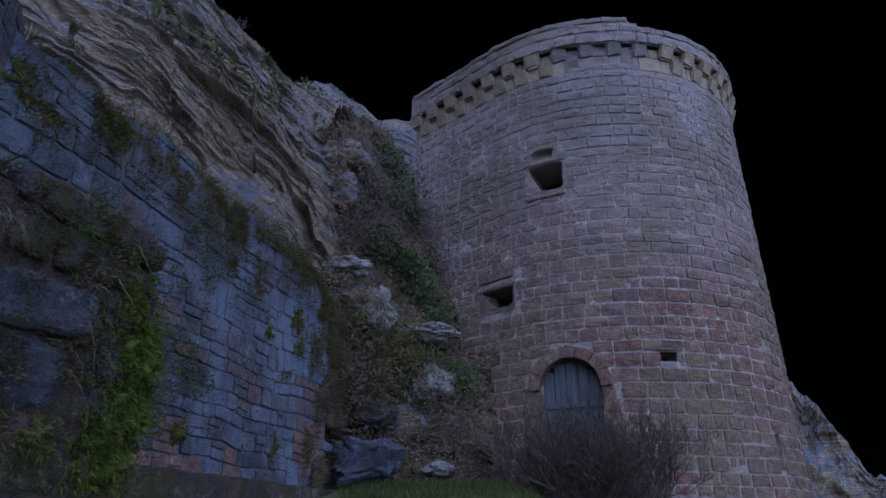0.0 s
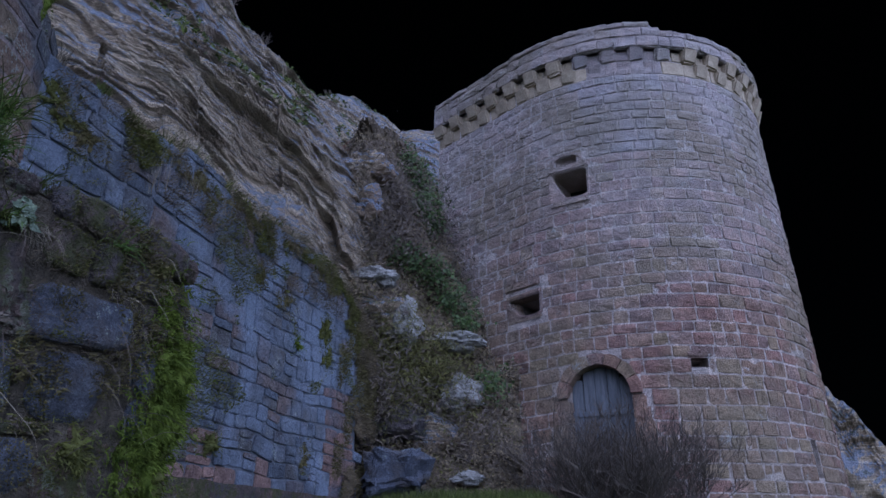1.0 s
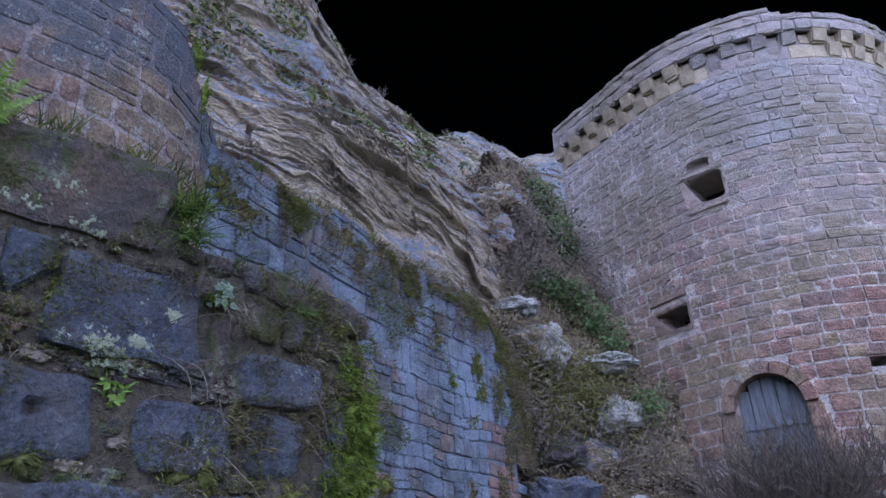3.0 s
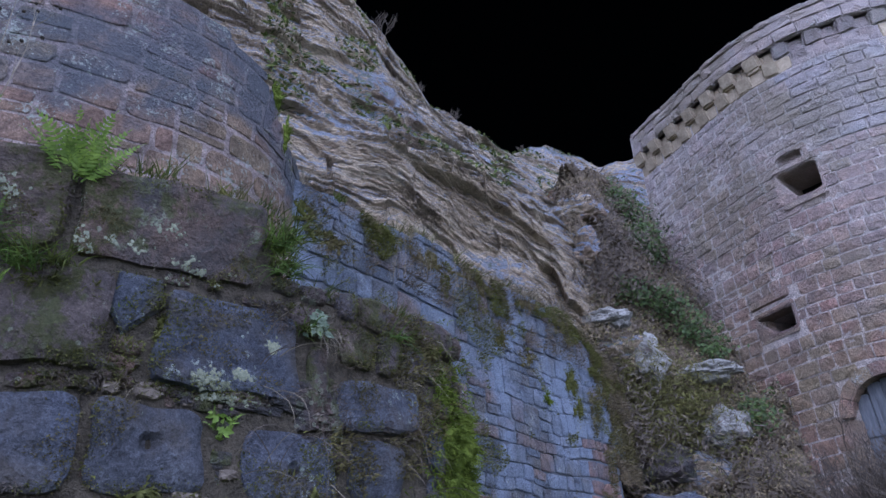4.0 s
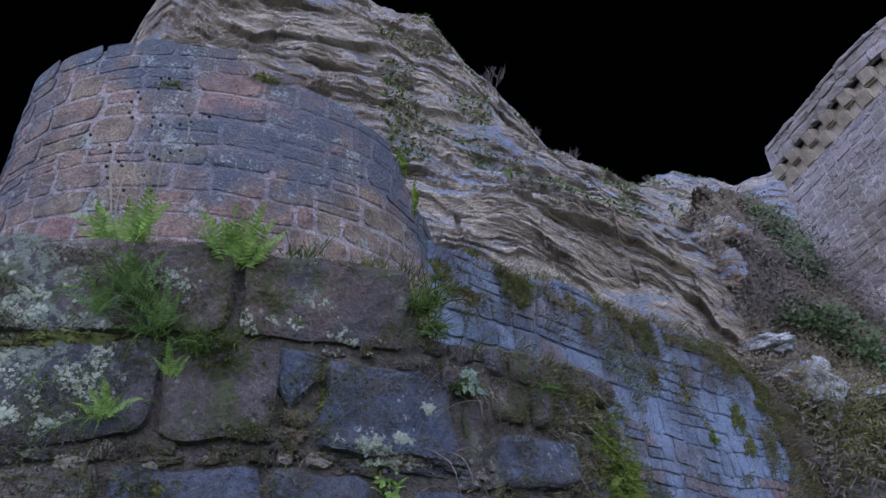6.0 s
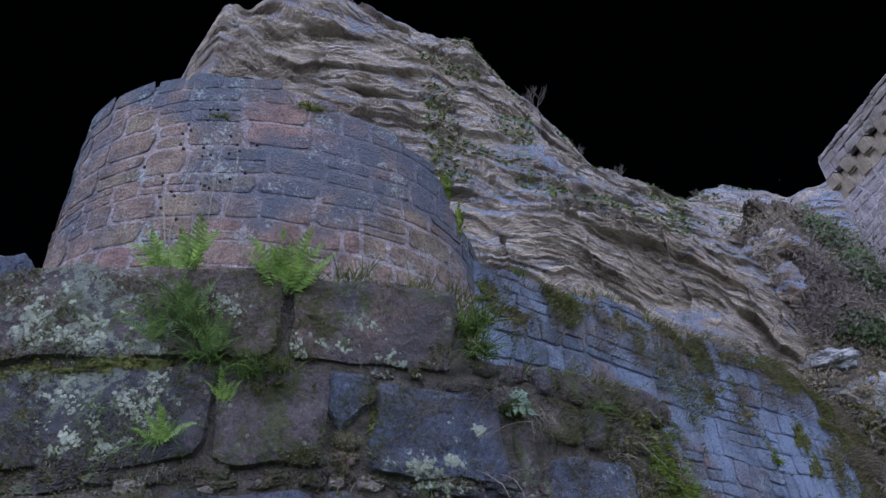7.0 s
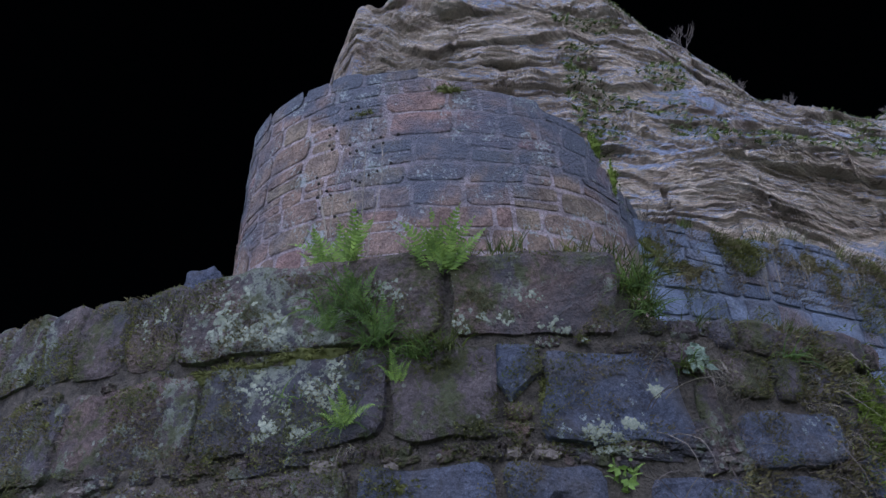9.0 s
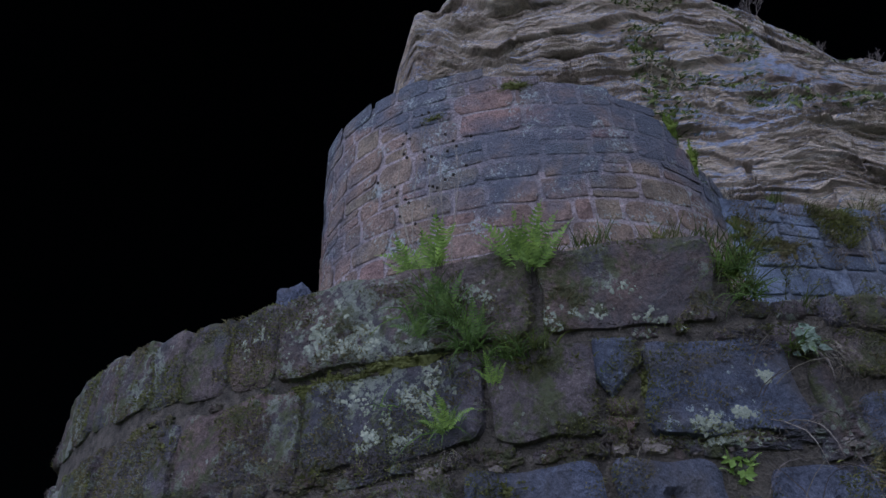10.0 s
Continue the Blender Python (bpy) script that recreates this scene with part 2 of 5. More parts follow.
# ---- building helpers ----
def mesh_of(name, verts, faces, material, shade_smooth=False):
    me = bpy.data.meshes.new(name)
    me.from_pydata([tuple(v) for v in verts], [], faces)
    if material:
        me.materials.append(material)
    if shade_smooth:
        me.polygons.foreach_set("use_smooth", [True] * len(me.polygons))
    me.update()
    return me


def part(name, data, material=None, parent=None, label="", kind="", m=None):
    """Links a bmesh, or a ready mesh, as one mesh object under a thing or a part."""
    if isinstance(data, bmesh.types.BMesh):
        me = bpy.data.meshes.new(name)
        data.to_mesh(me)
        data.free()
        data = me
        if material:
            me.materials.append(material)
    ob = new(name, data)
    ob.parent = parent
    if m is not None:
        ob.matrix_basis = m
    return tagged(ob, label, kind=kind)


def thing(name, label, category, kind="", group="", at=(0, 0, 0)):
    ob = new(name)
    ob.location = at
    ob.empty_display_size = 0.2
    return tagged(ob, label, category, group, kind)


def stone_shape(seed, rough=1.0):
    """One block of unit width and height (x, z), its face bulging towards -y; a worn arris all round."""
    r = random.Random(seed)
    ring = [(-.5, -.5), (0, -.5), (.5, -.5), (.5, 0), (.5, .5), (0, .5), (-.5, .5), (-.5, 0)]
    verts, faces = [], []
    for x, z in ring:
        verts.append((x * 0.97, 1.0, z * 0.97))
    for x, z in ring:
        j = 0.03 * rough
        cut = 0.955 if x and z else 1.0
        verts.append((x * cut * (0.985 + r.uniform(-j, j)), 0.05 + r.uniform(-.08, .12) * rough, z * cut * (0.98 + r.uniform(-j, j) * 1.6)))
    for x, z in ring:
        q = 0.88 if x and z else 0.93
        verts.append((x * (q + r.uniform(-.05, .04) * rough), -0.26 + r.uniform(-.22, .22) * rough, z * (q - 0.04 + r.uniform(-.06, .05) * rough)))
    verts.append((r.uniform(-.2, .2), -0.28 + r.uniform(-.25, .2) * rough, r.uniform(-.2, .2)))
    for i in range(8):
        k = (i + 1) % 8
        faces += [(i, k, 8 + k, 8 + i), (8 + i, 8 + k, 16 + k, 16 + i), (16 + i, 16 + k, 24)]
    return verts, faces


SHAPES = [stone_shape(40 + i, 1.35) for i in range(12)]
SOFT = [stone_shape(80 + i, 0.75) for i in range(12)]


def rubbed_shape(seed):
    """A rubbed rubble block of unit width and height, with knocked-off corners and a soft, nearly flush edge."""
    r = random.Random(seed)
    verts, faces, n = [], [], 16
    knock = [r.uniform(0.0, 0.16) for _ in range(4)]
    for k, (scale, y) in enumerate(((0.98, 1.0), (1.0, 0.10), (0.955, -0.16), (0.86, -0.30))):
        for i in range(n):
            side, f = divmod(i, 4)
            f = f / 4 - 0.5
            x, z = ((f, -0.5), (0.5, f), (-f, 0.5), (-0.5, -f))[side]
            cut = knock[side] if i % 4 == 0 else knock[side] * 0.25 if i % 4 == 1 else 0.0
            wob = 0.025 * math.sin(i * 1.7 + seed) + 0.02 * math.sin(i * 0.9 + seed * 2.3)
            verts.append((x * scale * (1 - cut + wob), y + (r.uniform(-0.10, 0.10) if k > 1 else 0.0), z * (scale - (0.02 if k == 3 else 0)) * (1 - cut - wob)))
    verts.append((0.0, -0.34, 0.0))
    for k in range(3):
        for i in range(n):
            a, b = k * n + i, k * n + (i + 1) % n
            faces.append((a, b, b + n, a + n))
    faces += [(3 * n + i, 3 * n + (i + 1) % n, 4 * n) for i in range(n)]
    return verts, faces


ROUND = [rubbed_shape(120 + i) for i in range(14)]


class Arc:
    """A level line in plan along which masonry runs; s grows to the right as seen from outside. Radii may differ (an ellipse)."""

    def __init__(self, centre, radius, start, flank=None, depth=None, axis=0.0, batter=0.0):
        self.batter = batter
        self.c, self.r, self.a0, self.flank = Vector(centre), radius, radians(start), flank
        self.b, self.axis = depth or radius, radians(axis)

    def at(self, s, out=0.0, z=0.0):
        out += self.batter * (5.0 - z)
        a = self.a0 + max(s, 0.0 if self.flank else -1e9) / self.r
        if self.b != self.r:
            t = a - self.axis
            p = Vector((self.b * math.cos(t), self.r * math.sin(t)))
            n = Vector((math.cos(t) / self.b, math.sin(t) / self.r)).normalized()
            turn = Matrix.Rotation(self.axis, 2)
            p, n = turn @ p, turn @ n
        else:
            n = Vector((math.cos(a), math.sin(a)))
            p = n * self.r
        p = self.c + p + n * out
        if self.flank and s < 0:
            p = p + Vector((-n.y, n.x)) * s
        return Vector((p.x, p.y, z)), Vector((n.x, n.y, 0))

    def basis(self, s, z, out=0.0):
        p, n = self.at(s, out, z)
        x = Vector((-n.y, n.x, 0))
        m = Matrix((x, -n, Vector((0, 0, 1)))).transposed().to_4x4()
        m.translation = p
        return m


class Line:
    def __init__(self, start, az):
        self.p, self.u = Vector(start), Vector((math.sin(radians(az)), math.cos(radians(az))))

    def at(self, s, out=0.0, z=0.0):
        n = Vector((self.u.y, -self.u.x))
        p = self.p + self.u * s + n * out
        return Vector((p.x, p.y, z)), Vector((n.x, n.y, 0))

    basis = Arc.basis


def lay(s0, s1, z0, z1, course, width, seed, holes=(), top=None, vary=0.2, ragged=0.0):
    """Courses of blocks between s0 and s1: a list of (s, z, width, height), keeping clear of the holes (s0, s1, z0, z1)."""
    r, out, z = random.Random(seed), [], z0
    while z < z1 - 0.02:
        h = min(course * r.uniform(1 - vary, 1 + vary), z1 - z)
        if z1 - z - h < course * 0.45:
            h = z1 - z
        s = s0 - r.uniform(0, width)
        end = s1 - ragged * r.random()
        while s < end:
            w = width * r.uniform(0.55, 1.45)
            spans = [(max(s, s0), min(s + w, end))]
            for a, b, c, d in holes:
                if z + h > c + 0.03 and z < d - 0.03:
                    cut = []
                    for p, q in spans:
                        if q <= a or p >= b:
                            cut.append((p, q))
                        else:
                            cut += [(p, a), (b, q)]
                    spans = cut
            for p, q in spans:
                hh = h if top is None else min(h, top((p + q) / 2) - z)
                if q - p > 0.07 and hh > min(0.3 * course, h * 0.9):
                    out.append(((p + q) / 2, z + hh / 2, q - p, hh))
            s += w
        z += h
    return out


def broken(blocks, seed, share):
    """Some blocks are two thin ones laid on each other, or two short ones side by side."""
    r, out = random.Random(seed), []
    for s, z, w, h in blocks:
        k = r.random()
        if k < share and h > 0.2:
            f = r.uniform(0.35, 0.65)
            out += [(s, z - h / 2 + h * f / 2, w, h * f), (s, z + h / 2 - h * (1 - f) / 2, w, h * (1 - f))]
        elif k < share * 1.5 and w > 0.42:
            f = r.uniform(0.35, 0.65)
            out += [(s - w / 2 + w * f / 2, z, w * f, h), (s + w / 2 - w * (1 - f) / 2, z, w * (1 - f), h)]
        else:
            out.append((s, z, w, h))
    return out


def shell(name, line, s0, s1, z0, z1, thick, material, parent, holes=(), top=None, step=0.25, label="", kind=""):
    """The body of a wall with thickness behind its blocks; holes go through its face and have reveals."""
    cuts = sorted({round(v, 4) for v in [s0, s1] + [s0 + i * step for i in range(int((s1 - s0) / step) + 1)] + [v for h in holes for v in h[:2]]})
    rows = sorted({round(v, 4) for v in [z0, z1] + [z0 + i * 0.5 for i in range(int((z1 - z0) / 0.5) + 1)] + [v for h in holes for v in h[2:4]]})
    verts, faces = [], []
    nz = len(rows)
    for back in (0, 1):
        for s in cuts:
            for z in rows:
                zz = min(z, top(s)) if top else z
                verts.append(line.at(s, -thick * back, zz)[0])
    n1 = len(cuts) * nz

    def inside(i, j):
        s, z = (cuts[i] + cuts[i + 1]) / 2, (rows[j] + rows[j + 1]) / 2
        return any(a < s < b and c < z < d for a, b, c, d in holes)

    for i in range(len(cuts) - 1):
        for j in range(nz - 1):
            a, b = i * nz + j, (i + 1) * nz + j
            if inside(i, j):
                for di, dj, e, f in ((-1, 0, a, a + 1), (1, 0, b + 1, b), (0, -1, b, a), (0, 1, a + 1, b + 1)):
                    ii, jj = i + di, j + dj
                    if not (0 <= ii < len(cuts) - 1 and 0 <= jj < nz - 1) or not inside(ii, jj):
                        faces.append((e, f, f + n1, e + n1))
                continue
            faces.append((a, b, b + 1, a + 1))
            faces.append((n1 + a, n1 + a + 1, n1 + b + 1, n1 + b))
        t = i * nz + nz - 1
        faces.append((t, t + nz, t + nz + n1, t + n1))
    for i in (0, len(cuts) - 1):
        for j in range(nz - 1):
            a = i * nz + j
            faces.append((a, a + 1, a + 1 + n1, a + n1))
    return part(name, mesh_of(name, verts, faces, material), None, parent, label, kind)


def wave(s, z, amount):
    """Courses are not quite level: rise and slope at a place of the wall."""
    f = lambda q: amount * (noise.noise(Vector((q * 0.55, z * 0.8, 3.7))) + 0.45 * noise.noise(Vector((q * 1.7, z * 1.3, 8.1))))
    return f(s), math.degrees(math.atan((f(s + 0.1) - f(s - 0.1)) / 0.2))


def place_stones(name, line, blocks, depth, gap, material, parent, seed, proud=0.02, label="", tilt=1.0, shapes=None, skew=1.0, uneven=0.0):
    """Each block is an object of its own on one of a few shared meshes."""
    r = random.Random(seed)
    shared = [mesh_of(name, v, f, material) for v, f in shapes or SHAPES]
    for s, z, w, h in blocks:
        w = (line.at(s + w / 2)[0] - line.at(s - w / 2)[0]).length
        m = line.basis(s, z + wave(s, z, uneven)[0], r.uniform(-proud, proud)) @ pose(0, 0, 0, r.uniform(-1.5, 1.5) * tilt, r.uniform(-0.9, 0.9) * skew - wave(s, z, uneven)[1], r.uniform(-1.5, 1.5) * tilt)
        m = m @ Matrix.Diagonal((max(w - gap * 1.5, 0.04) * (-1 if r.random() < 0.0 else 1), depth, max(h - gap, 0.04), 1))
        part(name, r.choice(shared), None, parent, label, m=m)


def rough_block(name, w, h, depth, seed, material, dimple=False, at=(0, 0)):
    """A big weathered ashlar with ragged arrises and a pitted, scaling face; some have a lifting hole."""
    r = random.Random(seed)
    nx, nz = 20, 14
    off = Vector((r.uniform(0, 90), r.uniform(0, 90), r.uniform(0, 90)))
    slope, lean = r.uniform(-0.03, 0.03), r.uniform(-0.04, 0.04)
    verts, faces = [], []
    hx, hz = r.uniform(-0.1, 0.1) * w, r.uniform(-0.1, 0.1) * h
    for i in range(nx + 1):
        for j in range(nz + 1):
            u, v = i / nx, j / nz
            edge = i in (0, nx) or j in (0, nz)
            uu = min(max((i - 0.6) / (nx - 1.2), 0), 1)
            vv = min(max((j - 0.6) / (nz - 1.2), 0), 1)
            x, z = (uu - 0.5) * w, (vv - 0.5) * h
            q = Vector((x, 0, z)) + off
            a, c = max(abs(2 * uu - 1) - 1 + 0.16 / w, 0) * w / 0.16, max(abs(2 * vv - 1) - 1 + 0.16 / h, 0) * h / 0.16
            pull = (0.03 if min(w, h) > 0.25 else 0.015) * a * c
            x, z = x - math.copysign(pull, x), z - math.copysign(pull, z)
            e = min(uu, 1 - uu) * w, min(vv, 1 - vv) * h
            d = min(e)
            x += 0.032 * noise.noise(q * 5.0) * (1 if d < 0.08 else 0.3)
            z += 0.030 * noise.noise(q * 5.0 + Vector((7, 7, 7))) * (1 if d < 0.08 else 0.3)
            y = -0.036 * (1 - math.exp(-d / 0.014)) + 0.030 * noise.fractal(q * 2.4, 0.9, 2, 5) + 0.018 * abs(noise.noise(q * 7.0)) + slope * x + lean * z
            if noise.noise(q * 1.9 + Vector((3, 1, 4))) > 0.22:
                y += 0.009
            if dimple:
                y += 0.055 * math.exp(-(((x - hx) ** 2 + (z - hz) ** 2) / 0.036 ** 2) ** 2)
            if edge:
                y = depth
            g = Vector((at[0] + x, at[1] + z, 0))
            x += 0.03 * noise.noise(g * 1.1 + Vector((0, 0, 5))) + 0.02 * noise.noise(g * 3.0)
            z += 0.035 * noise.noise(g * 0.9 + Vector((0, 0, 9))) + 0.02 * noise.noise(g * 3.0 + Vector((0, 0, 4)))
            verts.append((x, y, z))
    for i in range(nx):
        for j in range(nz):
            a, b = i * (nz + 1) + j, (i + 1) * (nz + 1) + j
            faces.append((a, b, b + 1, a + 1))
    return mesh_of(name, verts, faces, material)


def field_stones(name, line, blocks, depth, gap, material, parent, seed, proud=0.02, label="", tilt=1.0, shapes=None, skew=1.0, uneven=0.0):
    """The blocks past those that are picked apart, joined into one mesh."""
    r, verts, faces = random.Random(seed), [], []
    for s, z, w, h in blocks:
        m = line.basis(s, z + wave(s, z, uneven)[0], r.uniform(-proud, proud)) @ pose(0, 0, 0, r.uniform(-1.5, 1.5) * tilt, r.uniform(-0.9, 0.9) * skew - wave(s, z, uneven)[1], r.uniform(-1.5, 1.5) * tilt)
        m = m @ Matrix.Diagonal((max(w - gap * 1.5, 0.04), depth, max(h - gap, 0.04), 1))
        v, f = r.choice(shapes or SHAPES)
        k = len(verts)
        verts += [m @ Vector(q) for q in v]
        faces += [tuple(k + i for i in q) for q in f]
    return part(name, mesh_of(name, verts, faces, material), None, parent, label, "stuff")


def block(w, d, h, bevel=0.03, seed=0, jitter=0.0):
    """A worn block centred on x, with its front at y = 0, its back at y = d and its foot at z = 0."""
    r = random.Random(seed)
    bm = bmesh.new()
    bmesh.ops.create_cube(bm, size=1.0, matrix=Matrix.Translation((0, d / 2, h / 2)) @ Matrix.Diagonal((w, d, h, 1)))
    bmesh.ops.bevel(bm, geom=bm.edges[:], offset=bevel, segments=2, affect="EDGES")
    for v in bm.verts:
        v.co += Vector((r.uniform(-1, 1), r.uniform(-1, 1), r.uniform(-1, 1))) * jitter
    return bm


def surface(name, nu, nv, fn, material, parent=None, label="", kind="", category="", shade_smooth=True):
    """A sheet of nu by nv places fn(u, v), u and v from 0 to 1."""
    verts = [fn(i / nu, j / nv) for i in range(nu + 1) for j in range(nv + 1)]
    faces = [(i * (nv + 1) + j, (i + 1) * (nv + 1) + j, (i + 1) * (nv + 1) + j + 1, i * (nv + 1) + j + 1) for i in range(nu) for j in range(nv)]
    ob = part(name, mesh_of(name, verts, faces, material, shade_smooth), None, parent, label, kind)
    return tagged(ob, category=category)


# ---- ground ----
def ground_z(x, y):
    z = (2.35 - 0.75 * smooth(0.9, 2.6, x)) * smooth(3.0, 12.5, y + 0.25 * min(x, 0)) * (1 - 0.9 * smooth(7.5, 14, x)) - 0.35 * smooth(30, 80, math.hypot(x, y))
    return z + 0.05 * noise.noise(Vector((x * 0.7, y * 0.7, 0)))


def ground_at(u, v):
    a, d = u * math.tau, 0.02 + 900 * v ** 4
    x, y = d * math.sin(a), 4 + d * math.cos(a)
    return Vector((x, y, ground_z(x, y)))


surface("ground", 120, 120, ground_at, m_ground, label="sloping grassy ground at the foot of the walls", kind="structure", category="ground")

# ---- cliff: az, then distance and height at foot, overhang and ridge ----
CLIFF = [(-72, 15, 3, 15, 8.5, 15.5, 11.5), (-67.0, 10.6, 3, 10.4, 9.0, 10.7, 13.6), (-65, 9.4, 4, 9.5, 9.4, 10.2, 14.9), (-62, 9.2, 4, 9.3, 9.6, 10.2, 15.2),
         (-58, 9.1, 4, 9.2, 9.6, 10.3, 16.0), (-52, 9.0, 4, 9.0, 9.6, 10.5, 16.8), (-40, 8.3, 4.6, 8.2, 8.0, 11.3, 16.35), (-34.4, 8.45, 4.7, 8.4, 7.95, 12.15, 16.55), (-31, 8.55, 4.8, 8.55, 7.9, 12.7, 15.95), (-28, 8.7, 4.8, 8.75, 8.0, 13.2, 15.25),
         (-24, 9.3, 4.8, 9.4, 8.2, 14.2, 14.45), (-22.6, 9.5, 4.8, 9.6, 8.3, 14.35, 13.85), (-16, 11.0, 4.6, 11.0, 8.5, 16.0, 13.25), (-10.5, 13.2, 4.0, 13.2, 8.6, 18.6, 14.85),
         (-6, 15.0, 3, 15.2, 8.4, 20.0, 14.7), (-3, 16.4, 3, 16.6, 8.4, 20.5, 15.1), (2, 18, 3, 18, 8.4, 21.5, 14.6)]


def cliff_row(az):
    for a, b in zip(CLIFF, CLIFF[1:]):
        if az <= b[0]:
            k = (az - a[0]) / (b[0] - a[0])
            return [p + (q - p) * k for p, q in zip(a, b)]
    return list(CLIFF[-1])


def strata(p):
    """Beds that stand out and fall back, dipping gently, uneven along their length."""
    w = noise.noise(p * 0.35) * 1.2 + noise.noise(p * 1.1) * 0.34
    q = (p.z + 0.10 * p.y - 0.05 * p.x + w) * 2.1
    n = math.floor(q)
    k = q - n
    lip = 0.50 * (noise.noise(Vector((n * 7.3, p.x * 0.25, p.y * 0.25))) + 0.3)
    nxt = 0.50 * (noise.noise(Vector(((n + 1) * 7.3, p.x * 0.25, p.y * 0.25))) + 0.3)
    lip += 0.11 * (noise.cell(Vector((n * 7.3, p.x * 0.62 + n * 0.37, p.y * 0.62 + w))) - 0.5)
    nxt += 0.11 * (noise.cell(Vector(((n + 1) * 7.3, p.x * 0.62 + (n + 1) * 0.37, p.y * 0.62 + w))) - 0.5)
    big = lip + (nxt - lip) * smooth(0.88, 1.0, k)
    f = q * 4.7 + noise.noise(p * 2.0)
    thin = 0.17 * (noise.noise(Vector((math.floor(f) * 3.1, p.x * 0.7, p.y * 0.7)))) * (1 - smooth(0.75, 1, f - math.floor(f)))
    g = q * 6.5 + 3.0 * noise.noise(p * 0.55 + Vector((4, 4, 4))) + 0.9 * noise.noise(p * 2.3)
    k = g - math.floor(g)
    leaf = 0.10 * smooth(-0.25, 0.35, noise.noise(p * 0.45 + Vector((1, 7, 2)))) * max(0.0, noise.noise(Vector((math.floor(g) * 5.7, p.x * 0.9, p.y * 0.9))) + 0.35) * smooth(0.0, 0.25, k) * (1 - smooth(0.8, 1.0, k))
    return big + thin + leaf


def cliff_at(u, v):
    az = -72 + 74 * u
    _, d0, z0, d1, z1, d2, z2 = cliff_row(az)
    if v < 0.45:
        k = v / 0.45
        d, z = d0 + (d1 - d0) * k, z0 + (z1 - z0) * k
    else:
        k = (v - 0.45) / 0.55
        far = 1 - smooth(-52, -36, az)
        d = d1 + (d2 - d1) * (k ** 1.15 * (1 - far) + k ** 1.25 * far) + 0.35 * smooth(0, 0.10, k) - 0.3 * far * math.sin(k * math.pi)
        z = z1 + (z2 - z1) * k
    p = polar(az, d, z)
    away = polar(az, 1)
    s = strata(p)
    amount = 1.0 if v < 0.45 else 0.75 - 0.4 * smooth(-15, -8, az)
    rough = noise.fractal(p * 0.55, 1.0, 2.0, 5) * 0.28 + noise.fractal(p * 2.6, 1.0, 2.0, 4) * 0.06
    rough += 0.22 * (0.5 - abs(noise.noise(p * 0.8 + Vector((9, 3, 1)))))
    fade = 1 - smooth(0.93, 1.0, v) * 0.6
    p -= away * (s * amount * fade + rough)
    if v > 0.9:
        p.z += noise.fractal(Vector((az * 0.22, 2, 5)), 1.0, 2.0, 4) * 0.30 * smooth(0.9, 1.0, v)
    return p


cliff = surface("rock_cliff", 640, 400, cliff_at, m_rock, label="overhanging cross-bedded tan sandstone cliff, its weathered ridge tinted blue as by sky light", kind="structure", category="cliff", shade_smooth=False)


def cliff_back(u, v):
    az = -72 + 74 * u
    p = cliff_at(u, 1.0)
    return p + polar(az, 9 * v) - Vector((0, 0, 14 * v * v + 1.0 * v))


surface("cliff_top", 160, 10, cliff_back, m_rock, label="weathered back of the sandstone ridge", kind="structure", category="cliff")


# ---- overgrown bank between wall and tower ----
def bank_at(u, v):
    az = -13.5 + 17.5 * u
    d = 12.7 + (0.15 + 3.6 * smooth(0.14, 0.62, u)) * v ** 1.15 + 0.5 * (1 - u) * (1 - v) + 2.2 * (1 - smooth(0.08, 0.22, u)) * v
    z = 1.6 + (8.9 + 0.9 * smooth(0.2, 0.5, u) - 4.4 * smooth(0.45, 1.0, u)) * v ** 0.92
    p = polar(az, d, z)
    q = noise.fractal(p * 0.9, 1.0, 2.0, 5) * 0.45 + noise.fractal(p * 4.0, 0.9, 2.0, 3) * 0.10
    q += 0.35 * (noise.noise(Vector((p.x * 0.5, p.y * 0.5, math.floor(p.z * 1.3 + noise.noise(p * 0.6)) * 5.0))))
    return p - polar(az, q) - Vector((0, 0, 0.1))


bank = surface("overgrown_bank", 150, 200, bank_at, m_soil, label="steep earthy bank with rock ribs and scrub beside the tower", kind="structure", category="bank", shade_smooth=False)

# ---- round tower ----
tower = thing("round_tower", "tall half-round red sandstone tower with corbelled parapet", "tower", at=(0, 0, 0))
TLINE = Arc((4.06, 17.1), 4.02, 225, flank=True, batter=0.0275)
Z0, ZTOP = 1.1, 13.03
T_END, T_MAX = -2.95, 4.0 * math.pi


def tower_s(az):
    """Where the sight line at that azimuth first meets the round face."""
    best = None
    for i in range(1200):
        s = -2.9 + i * 0.01
        p = TLINE.at(s, 0, 6.0)[0]
        e = abs(math.degrees(math.atan2(p.x, p.y)) - az)
        if best is None or e < best[0] - 1e-9:
            best = (e, s, p.xy.length)
        if s > 8.2:
            break
    return best[1], best[2]


def tower_spot(az, el):
    s, d = tower_s(az)
    return s, 1.6 + d * math.tan(radians(el))


